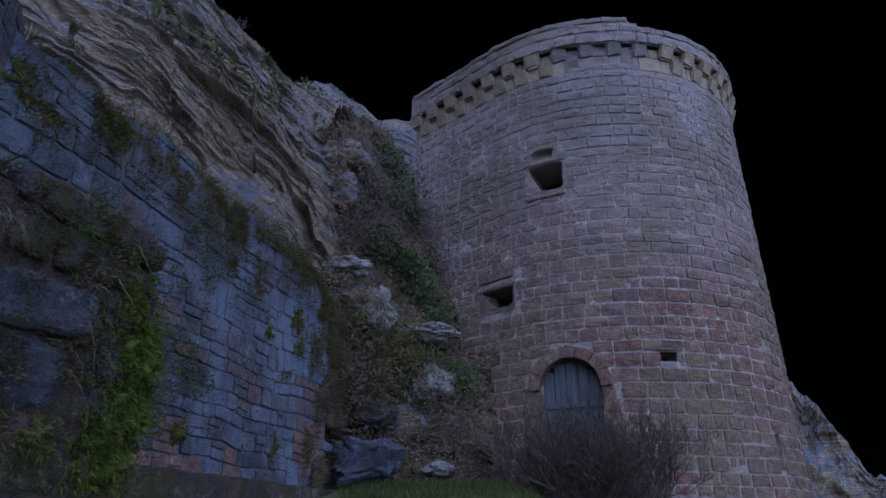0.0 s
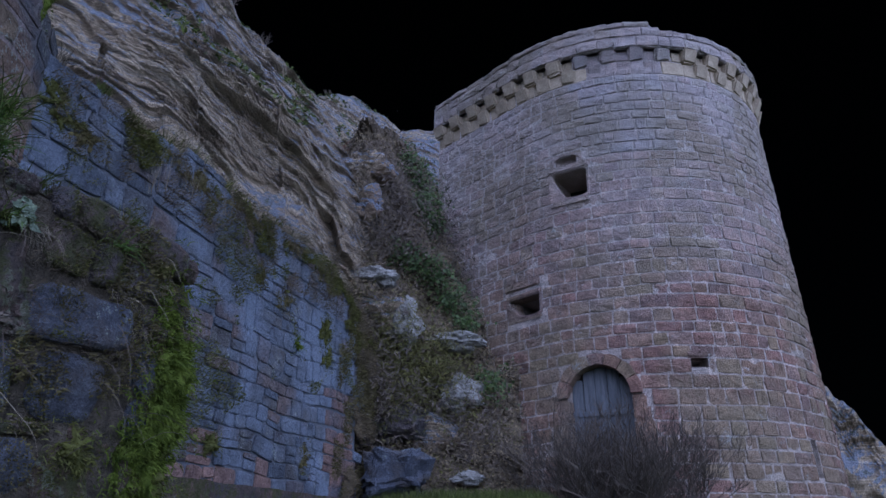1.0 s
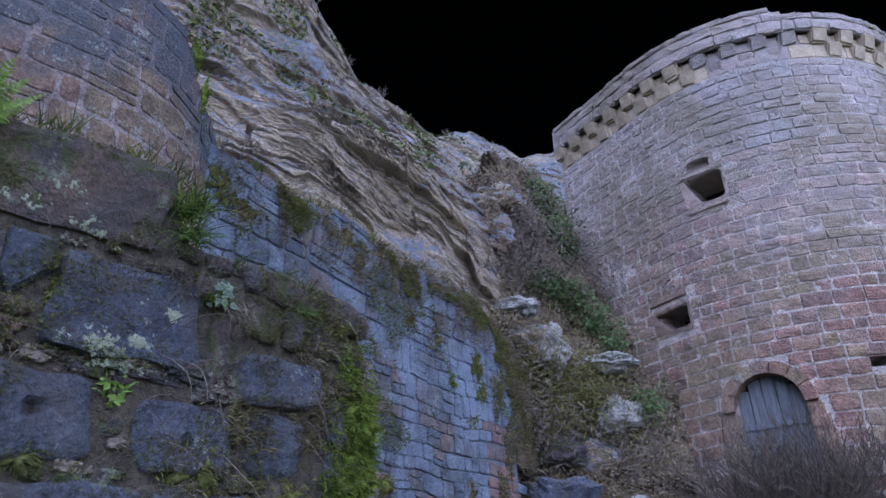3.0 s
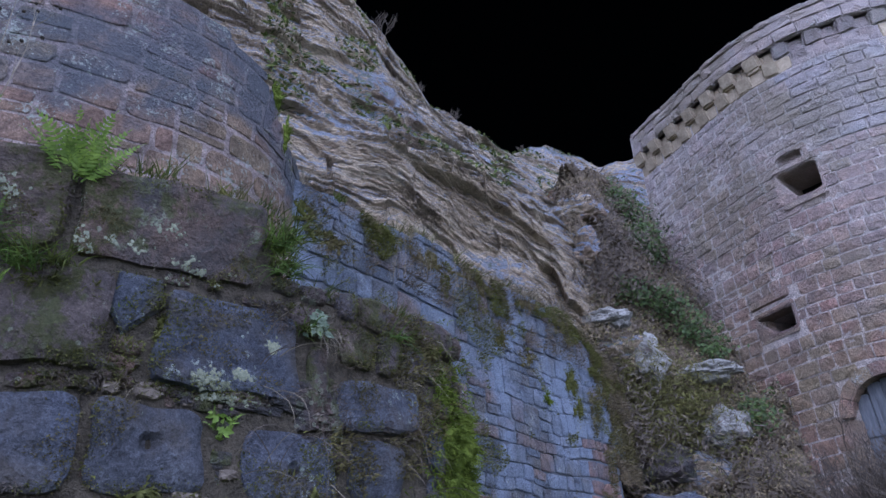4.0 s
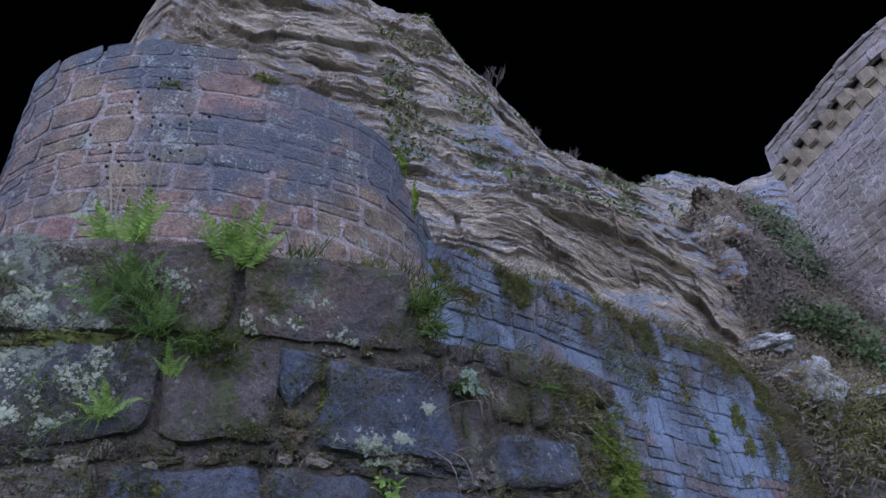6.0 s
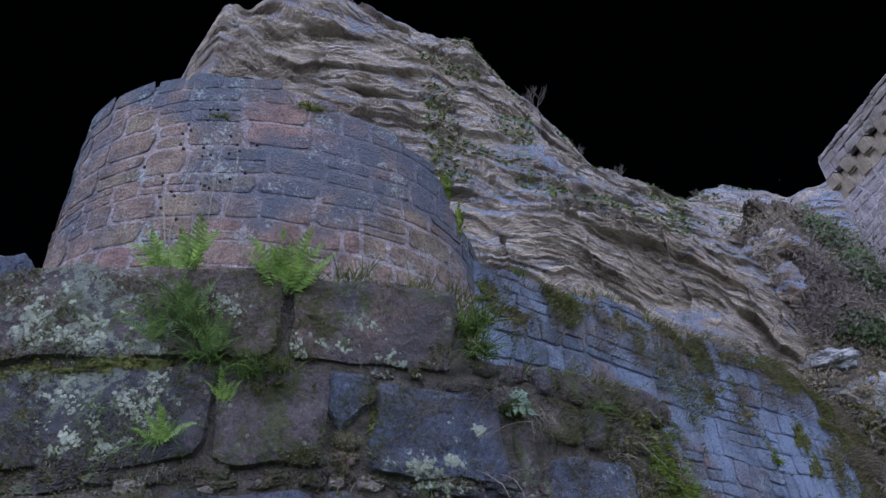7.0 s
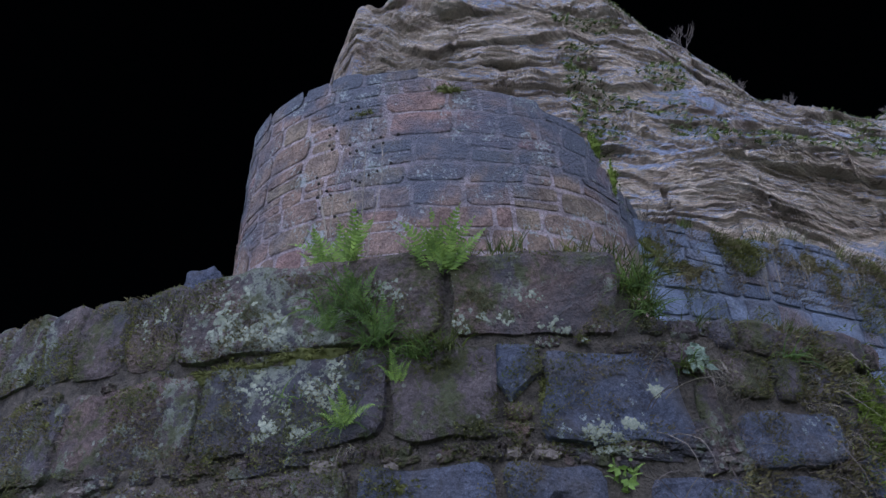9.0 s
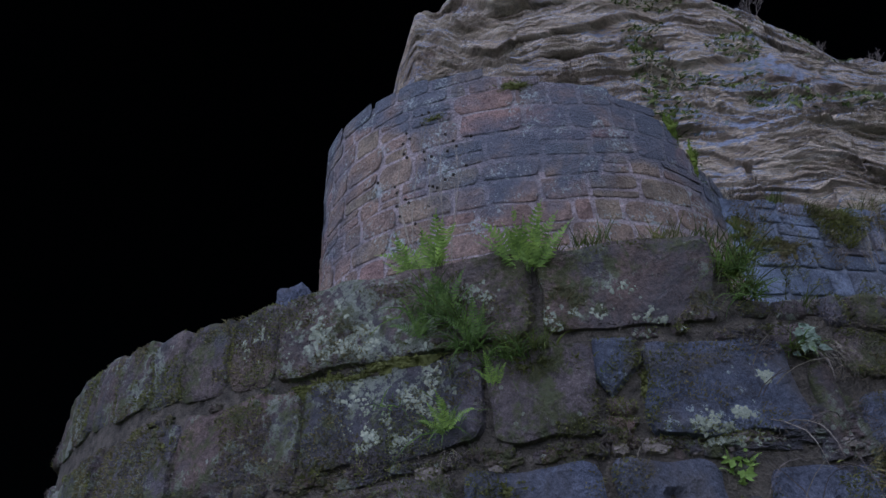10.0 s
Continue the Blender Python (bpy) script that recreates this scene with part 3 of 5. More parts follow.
WIN1, WIN2, DOOR, SLOT, SLIT = tower_spot(9.35, 28.6), tower_spot(4.75, 18.7), tower_spot(10.45, 13.3), tower_spot(18.4, 13.0), tower_spot(25.0, 5.5)
DOOR_W, DOOR_TOP = 1.22, DOOR[1]
HOLES = [(WIN1[0] - 0.40, WIN1[0] + 0.42, WIN1[1] - 0.46, WIN1[1] + 0.22), (WIN1[0] - 0.30, WIN1[0] + 0.22, WIN1[1] + 0.36, WIN1[1] + 0.60), (WIN2[0] - 0.42, WIN2[0] + 0.42, WIN2[1] - 0.33, WIN2[1] + 0.10),
         (DOOR[0] - DOOR_W / 2, DOOR[0] + DOOR_W / 2, Z0 + 0.9, DOOR_TOP), (SLOT[0] - 0.17, SLOT[0] + 0.17, SLOT[1] - 0.11, SLOT[1] + 0.08),
         (SLIT[0] - 0.09, SLIT[0] + 0.09, SLIT[1] - 0.35, SLIT[1] + 0.35)]
shell("wall_core", TLINE, T_END, T_MAX, Z0, ZTOP - 0.75, 0.9, m_mortar, tower, HOLES, step=0.2)

# dark room behind the openings, floor and roof slab
bm = bmesh.new()
ring = [TLINE.at(s, -1.6)[0] for s in [T_END + i * 0.5 for i in range(int((T_MAX - T_END) / 0.5) + 1)]]
lo, hi = [bm.verts.new((p.x, p.y, Z0)) for p in ring], [bm.verts.new((p.x, p.y, ZTOP - 0.9)) for p in ring]
for i in range(len(ring) - 1):
    bm.faces.new((lo[i], lo[i + 1], hi[i + 1], hi[i]))
bm.faces.new(hi)
part("inner_lining", bm, m_void, tower, "dark unlit interior plaster")

# parapet: a plain band on two staggered rows of corbels, a little lower on the far side of a break
BREAK = tower_s(18.9)[0]


def rim(s):
    return ZTOP - (0.0 if s < BREAK else 0.24) + 0.05 * noise.noise(Vector((s * 1.7, 0, 3)))


parapet = shell("parapet", TLINE, T_END, T_MAX, ZTOP - 0.74, ZTOP, 0.8, m_mortar, tower, top=lambda s: rim(s) - 0.02, step=0.2)
for v in parapet.data.vertices:
    a = Vector((v.co.x - 4.06, v.co.y - 17.1, 0))
    v.co += a.normalized() * 0.16
parapet_blocks = lay(T_END, 8.6, ZTOP - 0.74, ZTOP, 0.30, 0.50, 5, top=rim)


class Out:
    """The same line, moved outwards."""

    def __init__(self, line, out):
        self.line, self.o = line, out

    def at(self, s, out=0.0, z=0.0):
        return self.line.at(s, out + self.o, z)

    basis = Arc.basis


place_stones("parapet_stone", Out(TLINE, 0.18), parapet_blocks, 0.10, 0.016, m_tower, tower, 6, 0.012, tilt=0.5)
rr = random.Random(8)
corbel_meshes = []
for k in range(4):
    bm = block(0.36, 0.38, 0.34, 0.045, k, 0.02)
    for v in bm.verts:
        if v.co.z < 0.1 and v.co.y < 0.16:
            v.co.y += 0.10
    me = bpy.data.meshes.new("corbel")
    bm.to_mesh(me)
    bm.free()
    me.materials.append(m_yellow if k < 3 else m_tower)
    corbel_meshes.append(me)
s, k = T_END + 0.1, 0
while s < 8.7:
    damaged = BREAK - 1.9 < s < BREAK + 0.35
    for row in (0, 1):
        if damaged and rr.random() < (0.15 if row == 0 else 0.3):
            continue
        m = TLINE.basis(s + row * 0.33, ZTOP - 1.06 - row * 0.34, (0.16 if damaged else 0.24) - 0.09 * row) @ pose(0, 0, 0, rr.uniform(-3, 3), rr.uniform(-3, 3), rr.uniform(-3, 3))
        part("corbel", rr.choice(corbel_meshes[3:] if damaged else corbel_meshes[:2] if s < 1.0 or s > BREAK + 0.6 else corbel_meshes), None, tower, "", m=m)
    s += 0.66

# openings
window_a = part("window", block(0.86, 0.10, 0.14, 0.03, 3, 0.01), m_tower, tower, "deep splayed gun window under a rubbed lintel", m=TLINE.basis(WIN1[0] + 0.02, WIN1[1] - 0.66, 0.05))
for nm, dx, dz, w, h, out in (("lintel", 0.0, 0.20, 0.94, 0.17, 0.045),):
    part(nm, block(w, 0.34, h, 0.035, len(nm) + int(dx * 9), 0.012), m_tower, window_a, m=TLINE.basis(WIN1[0] + 0.02, WIN1[1] - 0.66, 0.05).inverted() @ TLINE.basis(WIN1[0] + dx, WIN1[1] + dz, out))
bm = bmesh.new()
for q in ((-.40, 0.05, -.52), (.40, 0.05, -.52), (.40, 0.05, .22), (-.40, 0.05, .22), (-.22, 0.75, -.30), (.26, 0.75, -.30), (.26, 0.75, .05), (-.22, 0.75, .05)):
    bm.verts.new(q)
bm.verts.ensure_lookup_table()
for f in ((0, 1, 5, 4), (1, 2, 6, 5), (2, 3, 7, 6), (3, 0, 4, 7)):
    bm.faces.new([bm.verts[i] for i in f])
part("splay", bm, m_tower, window_a, m=TLINE.basis(WIN1[0] + 0.02, WIN1[1] - 0.66, 0.05).inverted() @ TLINE.basis(*WIN1))
window_b = part("window", block(0.98, 0.3, 0.13, 0.03, 4, 0.01), m_tower, tower, "wide low loophole with double lintel", m=TLINE.basis(WIN2[0], WIN2[1] + 0.10, 0.03))
part("lintel", block(1.0, 0.3, 0.20, 0.03, 6, 0.01), m_tower, window_b, m=Matrix.Translation((-0.05, 0.0, 0.20)))
part("sill", block(0.95, 0.3, 0.12, 0.03, 7, 0.01), m_tower, window_b, m=Matrix.Translation((0, 0.0, -0.56)))
part("jamb", block(0.30, 0.34, 0.44, 0.05, 8, 0.02), m_tower, window_b, m=Matrix.Translation((-0.45, 0.06, -0.43)))
part("slot_lintel", block(0.5, 0.3, 0.14, 0.03, 9, 0.01), m_tower, tower, m=TLINE.basis(SLOT[0], SLOT[1] + 0.08, 0.03))



def surround(s, z, wide, high, a, b, power, back, seed, parent, label="", pinch=0.0):
    """Stone round an opening with a worn, rounded edge; with back, the opening is a shallow scoop."""
    bm, n = bmesh.new(), 40
    rings = [[], [], [], []]
    for i in range(n):
        t = math.tau * (i + 0.5) / n
        c, q = math.cos(t), math.sin(t)
        k = 1 / max(abs(c) / wide, abs(q) / high)
        worn = 1 + 0.06 * noise.noise(Vector((c * 2, q * 2, seed)))
        x, y = a * worn * math.copysign(abs(c) ** (2 / power), c), b * worn * math.copysign(abs(q) ** (2 / power), q)
        if c < 0:
            x += pinch * max(0.0, 0.5 - 0.5 * y / b) ** 1.3
        f = -0.018 + 0.02 * noise.noise(Vector((c * 3, seed, q * 3)))
        for ring, co in zip(rings, ((c * k, 0.06, q * k), (c * k * 0.985, f, q * k * 0.98), (x * 1.06, f, y * 1.08), (x, 0.045, y))):
            ring.append(bm.verts.new(co))
    rings.append([bm.verts.new((v.co.x * (0.7 if back else 0.98), 0.15 if back else 0.3, v.co.z * (0.7 if back else 0.98))) for v in rings[3]])
    for p, q in zip(rings, rings[1:]):
        for i in range(n):
            bm.faces.new((p[i], p[(i + 1) % n], q[(i + 1) % n], q[i]))
    if back:
        bm.faces.new(rings[4])
    bmesh.ops.recalc_face_normals(bm, faces=bm.faces[:])
    return part("surround", bm, m_tower, parent, label, m=TLINE.basis(s, z, 0.0))


surround(WIN1[0] - 0.03, WIN1[1] + 0.46, 0.38, 0.22, 0.28, 0.145, 2.4, True, 3, tower, "eroded relieving niche over the window")
surround(WIN1[0] + 0.01, WIN1[1] - 0.13, 0.47, 0.37, 0.40, 0.31, 7.0, False, 5, tower, "rubbed stone round the gun window", 0.30)
surround(WIN2[0], WIN2[1] - 0.115, 0.50, 0.265, 0.43, 0.20, 9.0, False, 7, tower, "", 0.34)

# arched door of upright boards
door = thing("door", "weathered grey plank door under a round arch", "door")
door.parent = tower
del door["category"]
base = TLINE.basis(DOOR[0], DOOR_TOP, -0.22)
for i in range(5):
    x = (i - 2) * 0.24
    top = math.sqrt(max(0.0, 0.63 ** 2 - x * x)) - 0.63
    part("plank", block(0.23, 0.06, 2.9 + top, 0.012, i, 0.003), m_wood, door, m=base @ Matrix.Translation((x, 0.01 * (i % 2), -2.9)))
for z in (-0.95, -1.9):
    part("batten", block(1.18, 0.03, 0.10, 0.008, 3), m_wood, door, m=base @ Matrix.Translation((0, -0.035, z)))
arch_base = TLINE.basis(DOOR[0], DOOR_TOP - 0.61, 0.0)
for i in range(7):
    a0, a1 = math.pi * (i / 7), math.pi * ((i + 1) / 7)
    bm = bmesh.new()
    vs = []
    for y in (-0.05, 0.35):
        for r_, a_ in ((0.61, a0 + 0.012), (0.61, (a0 + a1) / 2), (0.61, a1 - 0.012), (0.82, a1 - 0.012), (0.84, (a0 + a1) / 2), (0.82, a0 + 0.012)):
            vs.append(bm.verts.new((r_ * math.cos(a_), y, r_ * math.sin(a_))))
    bm.faces.new(vs[:6]), bm.faces.new(vs[:5:-1])
    for j in range(6):
        bm.faces.new((vs[j], vs[6 + j], vs[6 + (j + 1) % 6], vs[(j + 1) % 6]))
    bmesh.ops.recalc_face_normals(bm, faces=bm.faces[:])
    part("voussoir", bm, m_tower, tower, m=arch_base)
for sx in (-1, 1):
    for j in range(4):
        part("door_jamb", block(0.26 + 0.10 * (j % 2), 0.4, 0.46, 0.03, j, 0.008), m_tower, tower, m=TLINE.basis(DOOR[0] + sx * (0.74 + 0.05 * (j % 2)), DOOR_TOP - 0.62 - 0.47 * (j + 1), 0.04))

# ---- retaining wall ----
wall = thing("retaining_wall", "long blue-grey stained ashlar wall with mossy top", "wall", kind="structure")
WN = Vector((math.cos(radians(16)), -math.sin(radians(16))))
WLINE = Line(-5.2 * WN, 16)
W0, W1 = 2.2, 11.35


def wall_top(s):
    return 5.95 + 0.22 * noise.fractal(Vector((s * 0.9, 4, 0)), 1.0, 2.0, 4) - 0.7 * smooth(W1 - 1.6, W1, s)


shell("wall_core", Out(WLINE, -0.016), W0, W1 - 0.4, 0.0, 6.3, 1.6, m_blue_joint, wall, top=lambda s: wall_top(s) - 0.05, step=0.2)
# plinth in front of the wall
plinth = shell("plinth", Out(WLINE, 0.32), W0, W1 + 0.15, 0.0, 2.25, 0.32, m_bastion, wall, top=lambda s: 2.28 + 0.06 * noise.noise(Vector((s * 2, 0, 0))), step=0.15, label="dark projecting foot of the wall")
for v in plinth.data.vertices:
    v.co += Vector((WN.x, WN.y, 0.2)) * 0.07 * noise.fractal(v.co * 1.7, 1, 2, 4)

# ---- lower bastion ----
bastion = thing("lower_bastion", "dark curved bastion of huge mossy weathered ashlars", "bastion", kind="structure")
BC = polar(-54.3, 8.9).xy
BR = 5.48
BLINE = Arc(BC, BR, -170)
B_END = radians(170 - 10.5) * BR


def ledge(s):
    return 3.72 + 0.10 * noise.fractal(Vector((s * 0.8, 9, 0)), 1.0, 2.0, 4) - 0.36 * smooth(13.62, 13.72, s) + 0.24 * (1 - smooth(radians(86) * BR, radians(122) * BR, s)) - 0.25 * smooth(B_END - 0.5, B_END, s)


shell("wall_core", Out(BLINE, 0.004), 0.0, B_END, -0.1, 4.2, 1.2, m_joint, bastion, top=lambda s: ledge(s) - 0.06, step=0.08)


def top_sheet(u, v):
    s = B_END * u
    p = BLINE.at(s, -0.02 - 3.4 * v, 0)[0]
    p.z = ledge(s) - 0.05 + 0.22 * v + 0.07 * noise.fractal(p * 1.5, 1.0, 2.0, 4)
    return p


surface("ledge_top", 140, 30, top_sheet, m_soil, bastion, "earth and moss on the broad ledge")
end_p = BLINE.at(B_END)[0]
wall_p = end_p + Vector((-WN.x, -WN.y, 0)) * 2.6


def flank_sheet(u, v):
    p = end_p.lerp(wall_p, u)
    p.z = -0.1 + (ledge(B_END) + 0.05) * v
    return p


surface("end_face", 20, 20, flank_sheet, m_bastion, bastion, "rubble end of the bastion")

# ---- upper turret ----
turret = thing("round_turret", "stump of a half-round pinkish sandstone turret with crumbling mossy top", "turret")
UC = polar(-56.2, 7.0).xy
ULINE = Arc(UC, 2.33, -215, depth=1.80, axis=-36.2)
U_MAX = 2.33 * radians(360)


def turret_top(s):
    return 7.33 - 0.36 * smooth(6.2, 8.1, s) - 0.30 * smooth(8.0, 9.0, s) - 0.5 * smooth(8.9, 9.5, s) + 0.05 * noise.fractal(Vector((s * 1.1, 2, 7)), 1.0, 2.0, 4)


shell("wall_core", ULINE, 0, U_MAX, 3.2, 7.6, 0.9, m_turret_mortar, turret, top=lambda s: turret_top(s) - 0.06, step=0.2)


def cap(u, v):
    s = U_MAX * u
    p = ULINE.at(s, -0.03 - 1.6 * v, 0)[0]
    p.z = turret_top(s) - 0.05 + 0.08 * smooth(0, 0.5, v) + 0.08 * noise.fractal(p * 2.0, 1.0, 2.0, 4)
    return p


surface("rubble_cap", 120, 16, cap, m_turret, turret, "earthy rubble cap")

# ---- rocks beyond the tower ----
def far_rock(u, v):
    az = 25.0 + 9.5 * u
    d = 24 + 2.5 * v
    z = -0.5 + v * (1.6 + 24 * math.tan(radians(11.3 - 8.0 * smooth(0.18, 0.75, u) ** 0.8)) + 0.5)
    p = polar(az, d, z)
    return p - polar(az, strata(p) * 0.45 + noise.fractal(p * 0.7, 1, 2, 5) * 0.5) + Vector((0, 0, 0.35 * v * noise.fractal(Vector((az, 0, 0)), 1, 2, 4)))


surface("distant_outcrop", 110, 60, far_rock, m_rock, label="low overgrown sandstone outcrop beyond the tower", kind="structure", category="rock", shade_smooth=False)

# ---- plants ----
m_fern = plain_material("fern_green", (0.11, 0.19, 0.035), (0.25, 0.36, 0.085), 9.0, 0.7, 0.3, 0.004, island=0.5, leaf=0.45)
m_dark_fern = plain_material("dark_fern_green", (0.055, 0.10, 0.025), (0.13, 0.20, 0.05), 9.0, 0.7, 0.3, 0.004, island=0.5, leaf=0.4)
m_ivy = plain_material("ivy_green", (0.035, 0.065, 0.025), (0.10, 0.145, 0.05), 3.0, 0.5, 0.3, 0.004, island=0.7, leaf=0.3)
m_scrub = plain_material("withered_scrub", (0.085, 0.068, 0.046), (0.22, 0.175, 0.12), 2.0, 0.9, 0.3, 0.004, island=0.7)
m_grass = plain_material("grass_green", (0.04, 0.06, 0.015), (0.12, 0.14, 0.04), 4.0, 0.8, 0.2, 0.003, island=0.7, leaf=0.3)
m_straw = plain_material("dry_straw", (0.13, 0.11, 0.08), (0.28, 0.24, 0.19), 6.0, 0.8, 0.2, 0.003, island=0.4)
m_moss = plain_material("bright_moss", (0.05, 0.08, 0.012), (0.185, 0.235, 0.04), 9.0, 0.95, 0.8, 0.02, island=0.5, leaf=0.3)
m_dull_moss = plain_material("dull_moss", (0.06, 0.065, 0.022), (0.175, 0.18, 0.055), 7.0, 0.95, 0.8, 0.02, island=0.5, leaf=0.3)
m_dark_litter = plain_material("dark_litter", (0.05, 0.04, 0.03), (0.15, 0.12, 0.09), 8.0, 0.9, 0.3, 0.004, island=0.6)
m_seed = plain_material("dark_seed_head", (0.02, 0.016, 0.013), (0.05, 0.04, 0.032), 20.0)
m_olive = plain_material("olive_grass", (0.07, 0.068, 0.025), (0.165, 0.155, 0.055), 4.0, 0.85, 0.2, 0.003, island=0.6, leaf=0.3)
m_brown_moss = plain_material("brown_moss", (0.07, 0.06, 0.03), (0.185, 0.162, 0.07), 5.0, 0.95, 0.8, 0.02, island=0.5, leaf=0.2)
m_twig = plain_material("grey_twig", (0.06, 0.049, 0.043), (0.155, 0.125, 0.108), 8.0, 0.9, 0.3, 0.004, island=0.5)
m_pale = plain_material("lichen_white_rock", (0.13, 0.118, 0.105), (0.33, 0.325, 0.31), 7.0, 0.95, 1.0, 0.05)
m_reddish = plain_material("russet_leaves", (0.10, 0.045, 0.035), (0.19, 0.09, 0.06), 4.0, 0.8, 0.2, 0.003, island=0.6)


def origin(az):
    """Bearings past -31 degrees are taken from a second standpoint, a step back."""
    return Vector((-0.215, -0.18)) if az < -31 else Vector((0.0, 0.0))


def meet(line, az, lo, hi):
    """Where along a wall's line the sight line at that azimuth meets its near face."""
    best = (1e9, lo)
    n = int((hi - lo) / 0.02)
    e = origin(az)
    for i in range(n + 1):
        s = lo + i * 0.02
        p, q = line.at(s)
        if q.x * (p.x - e.x) + q.y * (p.y - e.y) > 0:
            continue
        best = min(best, (abs(math.degrees(math.atan2(p.x - e.x, p.y - e.y)) - az), s))
    return best[1]


def on_wall(line, az, el, lo, hi, out=0.0):
    s = meet(line, az, lo, hi)
    d = (line.at(s)[0].xy - origin(az)).length
    return line.at(s, out, (1.64 if az < -31 else 1.6) + d * math.tan(radians(el)))


ON_B = lambda az, el, out=0.03: on_wall(BLINE, az, el, 2.0, B_END, out)
ON_W = lambda az, el, out=0.03: on_wall(WLINE, az, el, W0, W1, out)
ON_U = lambda az, el, out=0.03: on_wall(ULINE, az, el, 1.0, U_MAX - 2.6, out)


def blades(name, roots, material, parent=None, seed=1, length=0.1, width=0.006, lean=0.5, droop=0.4, spread=0.6, label="", kind="", segs=2):
    """Thin tapering blades from the roots, each (place, direction); one mesh."""
    r, verts, faces = random.Random(seed), [], []
    for p, n in roots:
        d = (Vector(n) + Vector((r.uniform(-1, 1), r.uniform(-1, 1), r.uniform(-1, 1))) * spread).normalized()
        side = d.cross(Vector((r.uniform(-1, 1), r.uniform(-1, 1), r.uniform(-1, 1)))).normalized()
        l, w, q, k = length * r.uniform(0.5, 1.4), width * r.uniform(0.7, 1.3), Vector(p), len(verts)
        for i in range(segs + 1):
            f = i / segs
            ww = w * (1 - f * 0.9)
            verts += [q + side * ww, q - side * ww]
            q = q + d * (l / segs)
            d = (d + Vector((0, 0, -droop / segs))).normalized()
        for i in range(segs):
            a = k + 2 * i
            faces.append((a, a + 1, a + 3, a + 2))
    return part(name, mesh_of(name, verts, faces, material), None, parent, label, kind)


def leaves(name, spots, material, seed, size=0.05, parent=None, label="", kind="stuff", category="", long=1.3):
    """Small folded leaves, each with a point, scattered over the spots (place, direction)."""
    r, verts, faces = random.Random(seed), [], []
    for p, n in spots:
        d = (Vector(n) + Vector((r.uniform(-1, 1), r.uniform(-1, 1), r.uniform(-1, 1))) * 0.9).normalized()
        x = d.cross(Vector((r.uniform(-1, 1), r.uniform(-1, 1), r.uniform(-1, 1)))).normalized()
        y = d.cross(x)
        s = size * r.uniform(0.5, 1.5)
        k, p = len(verts), Vector(p)
        verts += [p - y * s * long * 0.5, p + x * s * 0.5 + d * s * 0.12, p + y * s * long * 0.6, p - x * s * 0.5 + d * s * 0.12]
        faces += [(k, k + 1, k + 2), (k, k + 2, k + 3)]
    ob = part(name, mesh_of(name, verts, faces, material), None, parent, label, kind)
    return tagged(ob, category=category)


def fern(base, n, count, size, seed, label, material=None):
    """A fern: a spray of arching fronds, each a thin rib with separate narrow leaflets that shorten to the tip."""
    r = random.Random(seed)
    ob = thing("fern", label, "fern", group="ferns on the bastion", at=base)
    out = Vector((n.x, n.y, 0)).normalized()
    across = Vector((-out.y, out.x, 0))
    for i in range(count):
        fan = -1 + 2 * (i + r.uniform(0.1, 0.9)) / count
        d = (across * fan * r.uniform(0.55, 0.95) + out * r.uniform(0.1, 0.6) + Vector((0, 0, r.uniform(0.75, 1.5) * (1.15 - 0.5 * abs(fan))))).normalized()
        l = size * r.uniform(0.65, 1.15)
        face = (out * r.uniform(0.6, 1.0) + Vector((0, 0, r.uniform(0.2, 0.8))) + across * r.uniform(-0.5, 0.5)).normalized()
        verts, faces, q = [], [], Vector((r.uniform(-.03, .03), r.uniform(-.03, .03), -0.01))
        steps = 17
        bend = r.uniform(0.03, 0.075)
        for j in range(steps):
            f = j / (steps - 1)
            side = d.cross(face).normalized()
            nxt = q + d * (l / steps)
            w = l * 0.23 * min(1.0, 0.25 + f * 2.6) * (1 - f) ** 0.7 + 0.003
            if f > 0.12:
                for sg in (-1, 1):
                    k = len(verts)
                    lift = face * w * r.uniform(-0.35, 0.15)
                    tip = q + side * sg * w * r.uniform(0.85, 1.1) + d * w * 0.45 + lift
                    mid = q + side * sg * w * 0.45 + d * w * 0.16 + lift * 0.2
                    wd = d * (l / steps) * 0.46
                    verts += [q - wd * 0.4, mid - wd, tip, mid + wd * 0.8, q + wd * 0.4]
                    faces.append((k, k + 1, k + 2, k + 3, k + 4))
            k = len(verts)
            verts += [q + side * 0.0025, q - side * 0.0025, nxt - side * 0.0018, nxt + side * 0.0018]
            faces.append((k, k + 1, k + 2, k + 3))
            q = nxt
            d = (d + Vector((0, 0, -bend * (0.5 + f))) + out * 0.012).normalized()
        part("frond", mesh_of("frond", verts, faces, material or m_fern), None, ob)
    return ob


